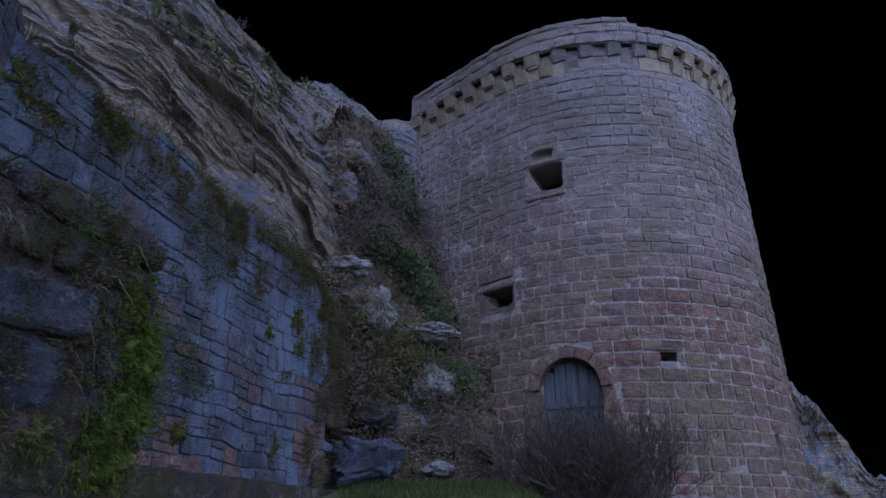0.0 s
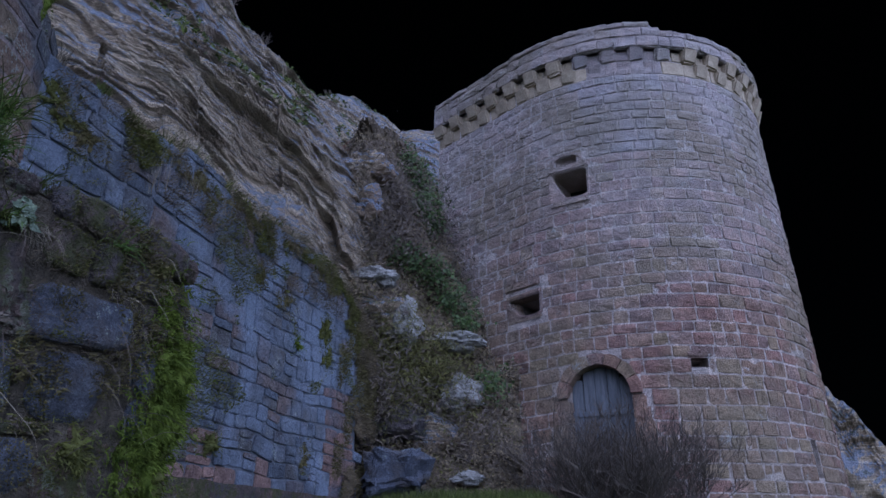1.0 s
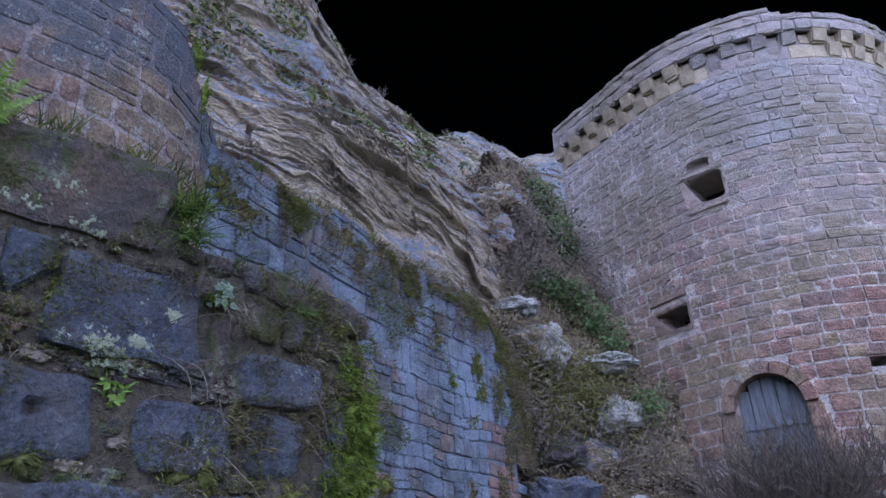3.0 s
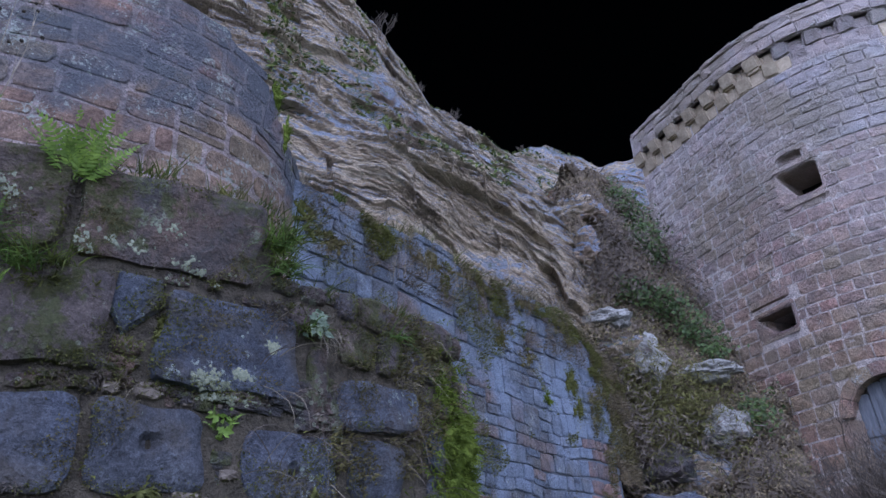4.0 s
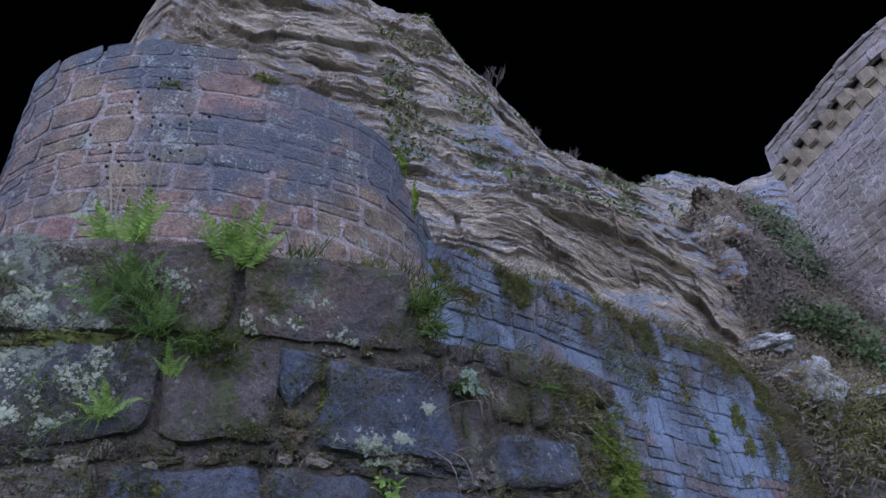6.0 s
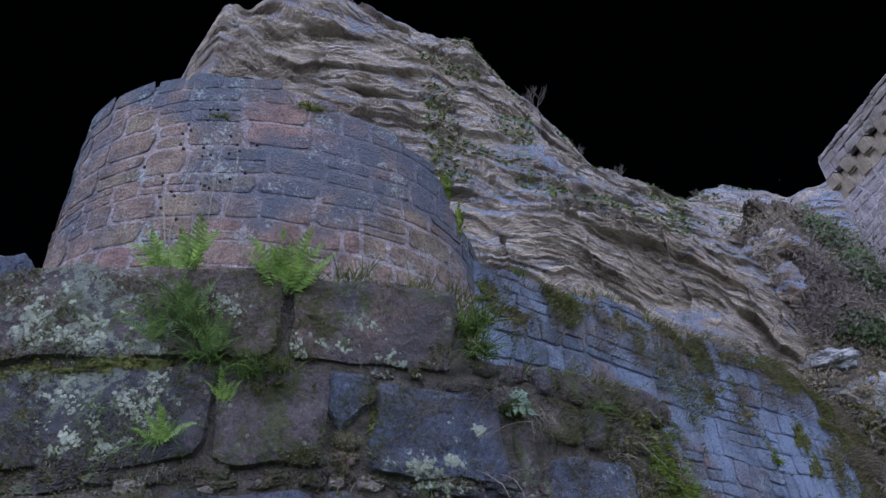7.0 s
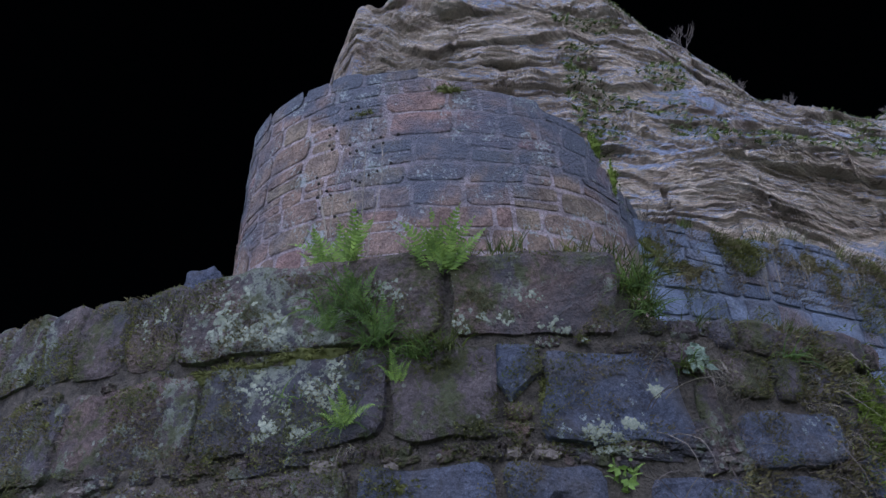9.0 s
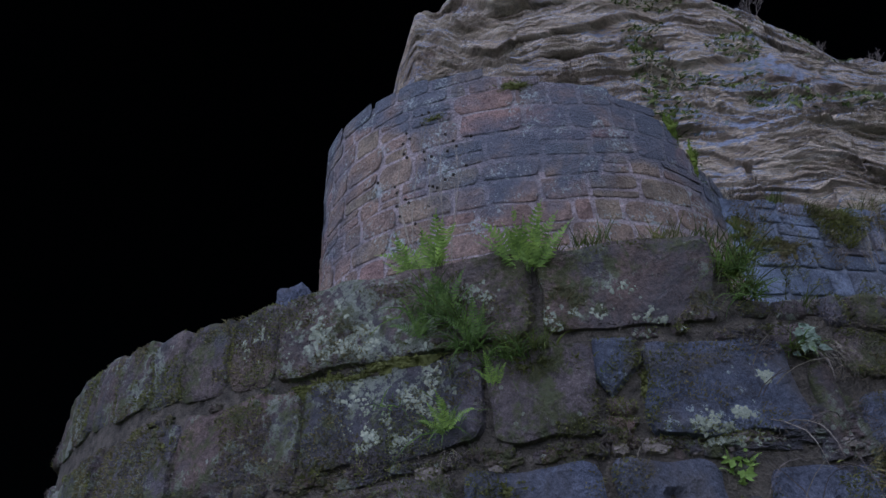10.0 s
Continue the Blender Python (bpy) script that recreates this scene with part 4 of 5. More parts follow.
def cushion(centre, n, w, h, depth, seed, material, label, fuzz=900, drip=0.0, category="moss", name="moss_cushion", length=0.03):
    """A ragged pad of moss that hugs the stone: a thin lumpy mat and short shoots that thin out past its edge."""
    n = Vector(n).normalized()
    x = Vector((0, 0, 1)).cross(n).normalized()
    up = Vector((0, 0, 1))
    r, verts, faces, roots = random.Random(seed), [], [], []
    nu, nv = 30, 10
    off = Vector((seed * 0.37, seed * 0.11, 0))

    def at(a, f):
        rad = math.sin(f * math.pi / 2)
        lump = 0.72 + 0.95 * noise.fractal(Vector((math.cos(a) * 1.9, math.sin(a) * 1.9, seed)), 0.8, 2, 5)
        px, pz = math.cos(a) * rad * w / 2 * lump, math.sin(a) * rad * h / 2 * lump
        py = depth * math.cos(f * math.pi / 2) * (0.45 + 1.2 * noise.fractal(Vector((px * 9, pz * 9, seed)), 1, 2, 3) + drip * (0.5 - pz / h))
        return Vector(centre) + x * px + up * pz + n * (py - 0.018)

    for i in range(nu):
        for j in range(nv + 1):
            verts.append(at(i / nu * math.tau, j / nv))
    for i in range(nu):
        for j in range(nv):
            a, b = i * (nv + 1) + j, ((i + 1) % nu) * (nv + 1) + j
            faces.append((a, b, b + 1, a + 1))
    ob = part(name, mesh_of(name, verts, faces, material, True), None, None)
    tagged(ob, label, category, "moss on the walls")
    for k in range(fuzz):
        if r.random() < 0.55:
            p = at(r.uniform(0, math.tau), math.sqrt(r.random()))
        else:
            px, pz = r.gauss(0, 0.34) * w, r.gauss(0, 0.34) * h
            if noise.fractal(Vector((px * 7, pz * 7, seed)) + off, 1, 2, 4) < 0.0:
                continue
            p = Vector(centre) + x * px + up * pz + n * r.uniform(-0.005, 0.03)
        roots.append((p, n * 0.6 + (p - Vector(centre)).normalized() * 0.4 + Vector((0, 0, -0.5 * drip))))
    blades("fuzz", roots, material, ob, seed, length * (1 + drip), 0.005, spread=0.7, droop=0.5 + drip, kind="stuff")
    return ob


def tuft(p, n, count, length, seed, material, label, width=0.004, name="grass_tuft", droop=0.6, spread=0.55, radius=0.06, group="grass tufts on the walls"):
    r = random.Random(seed)
    p = Vector(p)
    roots = [(p + Vector((r.uniform(-1, 1), r.uniform(-1, 1), r.uniform(-.3, .1))) * radius, Vector((n[0] * 0.5, n[1] * 0.5, n[2]))) for _ in range(count)]
    ob = blades(name, roots, material, None, seed, length, width, droop=droop, spread=spread, segs=4)
    return tagged(ob, label, "grass", group)


# ferns on the ledge
up = Vector((0, 0, 1))
for az, el, count, size, label in ((-53.6, 30.2, 18, 0.37, "bright green fern rooted in the ledge joint"), (-62.6, 30.6, 6, 0.40, "taller green fern on the mossy ledge"), (-64.6, 30.3, 6, 0.28, "small green fern on the mossy ledge"),
                                   (-61.5, 27.0, 10, 0.26, "dark green fern hanging from the wall joint"), (-63.5, 25.4, 7, 0.22, "dark green fern hanging below the ledge"), (-59.0, 25.0, 8, 0.26, "dark fern sprouting under the ledge"),
                                   (-61.6, 18.0, 6, 0.20, "small fern in a low joint"), (-57.5, 21.5, 5, 0.18, "small pale fern in a joint"), (-36.2, 27.0, 8, 0.20, "yellow-green fern at the ledge end"), (-39.6, 13.2, 5, 0.13, "little fern between two big blocks")):
    p, n = ON_B(az, el, 0.0)
    fern(p + n * (0.07 if 'joint' in label or 'ledge' in label and 'dark' in label else 0.0), n, count, size, int(-az * 10), label, m_dark_fern if 'dark' in label else m_fern)

# moss
for az, el, w, h, d, mat, label, drip in ((-24.8, 13.2, 0.34, 0.8, 0.13, m_moss, "bright green moss hanging over the wall corner", 0.6), (-24.8, 9.4, 0.36, 0.7, 0.11, m_moss, "bright green moss cascade on the wall corner", 0.6), (-26.0, 6.2, 0.4, 0.5, 0.10, m_moss, "bright moss pad low on the corner", 0.4),
                                          (-25.0, 4.0, 0.4, 0.35, 0.08, m_dull_moss, "bright moss pad near the ground", 0.3),
                                          (-54.0, 23.0, 0.30, 0.12, 0.06, m_dull_moss, "mossy grassy cushion on a projecting block", 0.3), (-51.5, 22.4, 0.20, 0.09, 0.05, m_dull_moss, "olive moss cushion on a block", 0.2),
                                          (-48.2, 21.4, 0.07, 0.06, 0.03, m_moss, "small moss dot in a putlog hole", 0), (-66.0, 23.6, 0.5, 0.16, 0.06, m_dull_moss, "olive moss band along a joint", 0.1), (-72.0, 22.0, 0.5, 0.10, 0.05, m_dull_moss, "moss line along a joint", 0.1),
                                          (-30.5, 20.6, 0.18, 0.22, 0.05, m_dull_moss, "olive moss curtain under the wall edge", 0.3), (-28.2, 21.5, 0.2, 0.12, 0.05, m_dull_moss, "olive moss on the earthy edge", 0.3), (-26.4, 19.6, 0.16, 0.12, 0.05, m_dull_moss, "olive moss along the wall edge", 0.3),
                                          (-45.0, 8.6, 0.22, 0.12, 0.05, m_dull_moss, "moss at the foot of a block", 0.1), (-33.0, 8.0, 0.3, 0.3, 0.06, m_dull_moss, "dull moss in a joint", 0.2), (-57.5, 13.6, 0.24, 0.10, 0.05, m_dull_moss, "moss on a low block", 0.1),
                                          (-30.0, 6.0, 0.26, 0.22, 0.05, m_dull_moss, "dull moss and litter pad", 0.3), (-84.0, 16.5, 0.4, 0.12, 0.05, m_dull_moss, "yellow-green moss near the wall end", 0.1), (-44.6, 20.6, 0.10, 0.16, 0.03, m_dull_moss, "moss streak beside a block", 0)):
    p, n = ON_B(az, el, 0.02)
    cushion(p, n, w, h, d, int(-az * 7), mat, label, int((26000 if mat == m_moss else 5000) * w * h + 160), drip)
for az, el, w, h, d, mat, label in ((-12.4, 16.2, 0.42, 0.50, 0.05, m_dull_moss, "yellow-green moss pad on the stained wall"), (-12.1, 14.0, 0.34, 0.34, 0.05, m_dull_moss, "yellow-green moss pad on the wall face"), (-9.6, 15.6, 0.34, 0.62, 0.05, m_dull_moss, "moss streak near the wall end"),
                                    (-14.7, 15.1, 0.26, 0.24, 0.06, m_moss, "round moss spot on the wall"), (-20.7, 7.2, 0.36, 0.30, 0.08, m_dull_moss, "dull moss pad low on the wall"), (-13.5, 6.3, 0.30, 0.40, 0.02, m_brown_moss, "dull moss pad low on the wall"),
                                    (-33.7, 30.0, 0.42, 0.40, 0.05, m_dull_moss, "thick moss on the wall top"), (-29.0, 29.6, 0.8, 0.22, 0.04, m_dull_moss, "moss and grass along the wall top"), (-31.5, 28.3, 0.7, 0.34, 0.03, m_brown_moss, "dark moss on upper courses"),
                                    (-24.5, 27.2, 0.9, 0.30, 0.035, m_brown_moss, "moss along the wall top"), (-20.0, 25.2, 0.9, 0.28, 0.035, m_brown_moss, "moss along the wall top"), (-15.5, 22.9, 1.0, 0.26, 0.035, m_brown_moss, "moss along the wall top"), (-11.5, 20.3, 0.9, 0.24, 0.035, m_brown_moss, "moss along the wall top"),
                                    (-18.2, 20.4, 0.34, 0.5, 0.02, m_brown_moss, "dark moss patch on the wall"), (-16.0, 18.6, 0.4, 0.34, 0.02, m_brown_moss, "dark moss patch on the wall")):
    p, n = ON_W(az, el, 0.02)
    cushion(p, n, w, h, d, int(-az * 7 + 3), mat, label, int(5200 * w * h + 160), 0.15, length=0.035)
for az, el, w, h, d, mat, label in ((-37.4, 39.6, 0.16, 0.42, 0.06, m_moss, "yellow-green moss strip down the turret side"), (-36.2, 36.8, 0.14, 0.5, 0.06, m_moss, "yellow-green moss strip down the turret side"), (-52.3, 45.6, 0.42, 0.13, 0.05, m_dull_moss, "moss clump on the turret top"), (-62, 43.6, 0.3, 0.07, 0.03, m_dull_moss, "moss line on the upper course")):
    p, n = ON_U(az, el, 0.02)
    cushion(p, n, w, h, d, int(-az * 5), mat, label, int(3000 * w * h + 120))

# grass and litter along the edges
rg = random.Random(77)
for i in range(46):
    s = radians(rg.uniform(120, 158)) * BR
    p, n = BLINE.at(s, -rg.uniform(0.0, 0.12), ledge(s) - 0.02)
    tuft(p, (n.x, n.y, 0.8), rg.randint(14, 40), rg.uniform(0.04, 0.09) if s < radians(112) * BR else rg.uniform(0.07, 0.16), 300 + i, rg.choice((m_grass, m_grass, m_straw, m_dull_moss)), "short grass tuft on the bastion ledge")
for i in range(54):
    s = rg.uniform(3.2, W1)
    p, n = WLINE.at(s, -rg.uniform(0.0, 0.2), wall_top(s) - 0.05)
    tuft(p, (n.x, n.y, 0.9), rg.randint(16, 40), rg.uniform(0.12, 0.30), 400 + i, rg.choice((m_grass, m_straw, m_straw, m_dull_moss)), "withered grass tuft on the wall top", 0.005)
for az, el, l in ((-35.4, 28.2, 0.22), (-36.6, 27.6, 0.2), (-35.8, 26.0, 0.22), (-53, 24.2, 0.2), (-55.5, 24.3, 0.18), (-60, 26.2, 0.22), (-62, 27.5, 0.22), (-33.4, 20.8, 0.14)):
    p, n = ON_B(az, el, 0.02)
    tuft(p, (n.x, n.y, 0.4), 60, l, int(-az * 31), m_grass, "green grass tuft in a wall joint", droop=1.3)
for az, el, l, k in ((-31.6, 20.6, 0.17, 90), (-61.5, 16.5, 0.14, 24), (-47, 16, 0.10, 12), (-29, 17.5, 0.13, 30), (-27.6, 15, 0.12, 26), (-26.5, 18.5, 0.12, 30)):
    p, n = ON_B(az, el, 0.03)
    tuft(p, (n.x * 1.2, n.y * 1.2, -0.3), k, l, int(-az * 37), m_straw, "hanging dry grass on the wall", 0.0012, droop=2.2, spread=0.5)
for az, el, l in ((-27.7, 25.6, 0.62), (-28.2, 25.6, 0.55), (-25.6, 26.0, 0.4), (-22.0, 24.6, 0.4)):
    p, n = ON_W(az, el, 0.05)
    tuft(p, (n.x * 0.1, n.y * 0.1, 1.4), 16, l, int(-az * 41), m_straw, "tall dry grass stalks on the wall", 0.003, droop=0.15, spread=0.22, radius=0.12)

for az, el, l, k in ((-61, 26.5, 0.26, 70), (-59.5, 24.6, 0.28, 80), (-62.5, 28.5, 0.24, 60), (-64.8, 27.2, 0.2, 40), (-57.2, 23.4, 0.2, 60), (-55.2, 23.6, 0.2, 60), (-61.6, 18.4, 0.24, 50), (-36.4, 27.4, 0.24, 60), (-35.6, 25.4, 0.22, 60), (-66.5, 20.0, 0.16, 30), (-30.2, 20.9, 0.2, 40), (-33.0, 21.0, 0.14, 40)):
    p, n = ON_B(az, el, 0.03)
    tuft(p, (n.x * 0.9, n.y * 0.9, 0.5), k, l, int(-az * 53), m_dark_fern, "long dark green grass hanging from a joint", 0.004, droop=1.6, spread=0.75, radius=0.07)

# grey-green rosette in a joint
p, n = ON_B(-32.8, 21.2, 0.05)
spots = [(p + Vector((rg.uniform(-1, 1), rg.uniform(-1, 1), rg.uniform(-1, 1))) * 0.06, n) for _ in range(90)]
tagged(leaves("rosette_plant", spots, plain_material("grey_green_leaf", (0.10, 0.14, 0.10), (0.22, 0.27, 0.2), 8, 0.8, island=0.4), 91, 0.035, kind=""), "grey-green leafy rosette in a wall joint", "plant")
for az, el in ((-39.6, 12.8), (-40.0, 14.0)):
    p, n = ON_B(az, el, 0.04)
    ob = thing("leafy_weed", "pale green leafy weed between two blocks", "plant", at=p)
    for k in range(11):
        q = Vector((rg.uniform(-1, 1), rg.uniform(-1, 1), rg.uniform(-1, 1))) * 0.045
        leaves("leaf", [(q, n)], m_fern, 92 + k, 0.03, ob, kind="")


def stalk(points, radius, verts, faces):
    """A three-sided tapering stem along the points."""
    k = len(verts)
    for i, p in enumerate(points):
        f = radius * (1 - 0.75 * i / max(len(points) - 1, 1))
        d = (points[min(i + 1, len(points) - 1)] - points[max(i - 1, 0)]).normalized()
        x = d.orthogonal().normalized()
        y = d.cross(x)
        for j in range(3):
            verts.append(p + (x * math.cos(j * 2.094) + y * math.sin(j * 2.094)) * f)
    for i in range(len(points) - 1):
        for j in range(3):
            a, b = k + 3 * i + j, k + 3 * i + (j + 1) % 3
            faces.append((a, b, b + 3, a + 3))


# dead flower stalks with dark heads
r = random.Random(12)
for i, (az, h) in enumerate(((-66.4, 1.45), (-65.4, 1.6), (-64.2, 1.2), (-62.2, 1.5), (-61.0, 1.3), (-67.2, 1.0), (-63.2, 0.9))):
    s = meet(BLINE, az, 2.0, B_END)
    foot, n = BLINE.at(s, -0.25, ledge(s) - 0.04)
    ob = thing("dead_stalk", "dry flower stalk with dark seed heads", "plant", group="dead stalks on the ledge", at=foot)
    verts, faces, heads = [], [], []
    pts = [Vector((0.05 * math.sin(j * 1.1 + i), 0.04 * math.cos(j * 0.8 + i * 2), h * j / 6)) for j in range(7)]
    stalk(pts, 0.005, verts, faces)
    heads.append(pts[-1])
    for j in (3, 4, 5, 5):
        tip = pts[j] + Vector((r.uniform(-.16, .16), r.uniform(-.1, .1), r.uniform(0.06, 0.2)))
        stalk([pts[j], pts[j].lerp(tip, 0.5) + Vector((0, 0, -0.02)), tip], 0.003, verts, faces)
        heads.append(tip)
    part("stem", mesh_of("stem", verts, faces, m_straw), None, ob)
    for q in heads:
        bm = bmesh.new()
        bmesh.ops.create_icosphere(bm, subdivisions=1, radius=0.012)
        for v in bm.verts:
            v.co *= 1 + r.uniform(-.2, .2)
        part("seed_head", bm, m_seed, ob, "dark seed head", m=Matrix.Translation(q))


# ---- bare bush before the door ----
def grow(p, d, l, w, depth, r, verts, faces):
    pts, q = [p], p
    for i in range(3):
        d = (d + Vector((r.uniform(-1, 1), r.uniform(-1, 1), r.uniform(-.5, 0.9))) * 0.28).normalized()
        q = q + d * l / 3
        pts.append(q)
    stalk(pts, w, verts, faces)
    if depth:
        for _ in range(r.randint(3, 4)):
            k = r.choice(pts[1:])
            grow(k, (d + Vector((r.uniform(-1, 1), r.uniform(-1, 1), r.uniform(-.2, 0.8))) * 0.85).normalized(), l * r.uniform(0.5, 0.75), w * 0.74, depth - 1, r, verts, faces)


def bush(centre, wide, tall, stems, seed, label, depth=3):
    r = random.Random(seed)
    ob = thing("bare_bush", label, "bush", at=centre)
    for i in range(stems):
        verts, faces = [], []
        a = i / stems * math.tau + r.uniform(-.3, .3)
        t = r.uniform(0.15, 1.0)
        root = Vector((math.cos(a) * wide * 0.34 * r.random(), math.sin(a) * wide * 0.34 * r.random(), -0.05))
        d = Vector((math.cos(a) * t * wide * 0.55, math.sin(a) * t * wide * 0.55, tall * 0.8)).normalized()
        grow(root, d, tall * r.uniform(0.45, 0.62), 0.014, depth, r, verts, faces)
        part("stem", mesh_of("stem", verts, faces, m_twig), None, ob)
    return ob


g = polar(11.4, 12.6)
bush(Vector((g.x, g.y, ground_z(g.x, g.y))), 2.6, 1.95, 64, 5, "dense leafless bush in front of the tower door", 4)

# ---- growth on the bank ----
def bank_spots(count, seed, u0, u1, v0, v1, lift=0.05, clump=0.0):
    r, out = random.Random(seed), []
    while len(out) < count:
        u, v = r.uniform(u0, u1), r.uniform(v0, v1)
        if clump and noise.noise(Vector((u * 9, v * 11, seed))) < clump:
            continue
        p = bank_at(u, v)
        out.append((p + Vector((r.uniform(-.1, .1), r.uniform(-.12, 0.02), r.uniform(-.05, .1))) - polar(0, lift * r.random() * 3), Vector((0.1, -0.8, 0.5))))
    return out


leaves("scrub_litter", bank_spots(42000, 3, 0, 1, 0.02, 1.0, 0.06), m_scrub, 4, 0.03, label="brown withered scrub covering the bank", category="scrub", long=1.7)
leaves("bramble_leaves", bank_spots(4200, 5, 0, 1, 0.02, 0.8, 0.06, 0.08), m_olive, 6, 0.028, label="dull green bramble leaves on the bank", category="scrub")


def bank_near(az, el):
    """The place on the bank that the sight line meets."""
    best = None
    for i in range(60):
        for j in range(80):
            p = bank_at(i / 60, j / 80)
            e = (math.degrees(math.atan2(p.x, p.y)) - az) ** 2 + (math.degrees(math.atan2(p.z - 1.6, p.xy.length)) - el) ** 2
            if best is None or e < best[0]:
                best = (e, p)
    return best[1]


def patch(name, label, category, material, places, count, size, seed, spread=0.45, long=1.2, lift=0.0):
    r, spots = random.Random(seed), []
    for az, el in places:
        c = bank_near(az, el)
        for _ in range(count):
            o = Vector((r.gauss(0, 1), r.gauss(0, 0.5), r.gauss(0, 1))) * spread * 0.5
            spots.append((c + o - polar(az, 0.18 + lift + 0.25 * r.random()), Vector((0, -0.9, 0.5))))
    return leaves(name, spots, material, seed, size, None, label, "stuff", category, long)


patch("ivy", "glossy green ivy climbing beside the tower", "ivy", m_ivy, ((-5.6, 29.6), (-4.8, 28.4), (-4.2, 27.2), (-3.6, 25.8), (-3.3, 24.4), (-4.4, 26.4), (-5.8, 21.8), (-4.2, 21.2), (-2.8, 20.2), (-1.4, 18.6), (-0.4, 16.8), (1.6, 11.6)), 300, 0.06, 15, 0.42, 1.2, 0.18)
patch("grass_patch", "yellow-green mossy grass on the bank", "grass", m_olive, ((-5.0, 14.2), (-4.0, 13.8), (-3.2, 13.2), (-7.0, 16.0), (-6.2, 13.6), (-2.2, 12.6), (-7.4, 14.4), (-5.6, 12.4), (-3.8, 11.6), (-1.8, 9.6), (-6.4, 11.0)), 800, 0.018, 16, 0.8, 5.0)
patch("russet_shrub", "russet shrub on the rock shelf", "shrub", m_reddish, ((-12.6, 30.2), (-12.0, 31.0), (-11.4, 29.6)), 160, 0.05, 17, 0.4)
patch("grey_scrub", "grey leafless scrub on the bank", "scrub", m_twig, ((-8.4, 28.0), (-7.4, 28.6), (-6.4, 27.4), (-2.4, 25.0), (-5.4, 24.4), (-9.0, 25.0), (-8.0, 24.0), (-9.6, 23.6), (-7.4, 26.0), (-6.6, 24.6), (-1.6, 23.2), (-1.2, 21.6), (-7.2, 11.6), (-3.6, 9.8), (-1.2, 8.6), (0.8, 8.0), (-8.6, 17.0), (-8.4, 12.0), (-8.6, 8.0)), 380, 0.02, 18, 0.9, 7.0)


def boulder(name, centre, size, seed, material, label, boxy=1.0):
    bm = bmesh.new()
    bmesh.ops.create_icosphere(bm, subdivisions=4, radius=1.0)
    for v in bm.verts:
        p = Vector([math.copysign(abs(k) ** boxy, k) for k in v.co])
        q = 1 + 0.45 * noise.fractal(p * 1.3 + Vector((seed, 0, 0)), 0.8, 2, 6) + 0.10 * noise.noise(Vector((seed, p.z * 5, p.x)))
        v.co = Vector((p.x * size[0], p.y * size[1], p.z * size[2])) * q
    ob = part(name, bm, material, None, m=Matrix.Translation(centre))
    return tagged(ob, label, "rock", "pale rocks in the bank")


for i, (az, el, size, mat) in enumerate(((-0.9, 11.2, (0.42, 0.3, 0.34), m_pale), (-1.6, 15.4, (0.6, 0.4, 0.2), m_pale), (-5.6, 16.9, (0.34, 0.3, 0.45), m_pale), (-8.3, 20.6, (0.40, 0.3, 0.20), m_pale), (-9.4, 30.2, (0.55, 0.35, 0.36), m_rock), (-9.8, 27.2, (0.4, 0.3, 0.4), m_rock),
                                         (-0.4, 4.9, (0.26, 0.2, 0.12), m_pale), (-6.8, 9.6, (0.9, 0.6, 0.4), m_bastion), (-4.0, 8.0, (0.6, 0.5, 0.4), m_rock), (-8.0, 18.2, (0.5, 0.5, 0.35), m_rock))):
    boulder("rock", bank_near(az, el) + polar(az, 0.06 if mat == m_pale else 0.2) - polar(az, 0.22 if mat == m_pale else 0.0), size, i * 3 + 1, mat, "pale lichen-covered rock in the bank" if mat == m_pale else "dark weathered rock in the bank")

for az, d, z, size, seed, label in ((-6.2, 12.3, 2.75, (0.50, 0.4, 0.34), 77, "dark overhanging squared rock at the wall end"), (-6.8, 12.5, 2.15, (0.75, 0.4, 0.26), 82, "dark low rock under the overhanging one")):
    boulder("rock", polar(az, d, z), size, seed, m_bastion_blue, label, 0.5)

# grass at the tower's foot
r = random.Random(3)
roots = []
for _ in range(9000):
    q = polar(r.uniform(-8, 8), r.uniform(8.5, 13.2))
    roots.append((Vector((q.x, q.y, ground_z(q.x, q.y) - 0.01)), up))
tagged(blades("meadow_grass", roots, m_grass, None, 9, 0.14, 0.006, spread=0.5, kind="stuff"), "short green grass at the foot of the bank", "grass")

# small growth on the ridge
for i, (u, size) in enumerate(((0.60, 0.5), (0.655, 0.25), (0.30, 0.2), (0.70, 0.25), (0.79, 0.2))):
    p = cliff_at(u, 1.0)
    bush(p, size, size * 1.3, 7, 50 + i, "small bare shrub on the cliff ridge", 2)
r = random.Random(6)
spots = []
for _ in range(9000):
    u, v = r.uniform(0.42, 0.93), r.uniform(0.5, 1.0)
    p = cliff_at(u, v)
    if noise.noise(p * 0.9 + Vector((3, 3, 3))) > 0.12:
        spots.append((p - polar(-72 + 74 * u, 0.05), Vector((0.2, -0.6, 0.7))))
leaves("cliff_grass", spots, m_grass, 8, 0.045, label="tufts of dull grass on the cliff shelves", category="grass", long=2.6)
boulder("ledge_stone", Vector((-0.235, -0.18, 0)) + polar(-75.2, 5.2, 4.22), (0.17, 0.16, 0.38), 44, m_bastion_blue, "loose blue-grey weathered stone on the ledge")

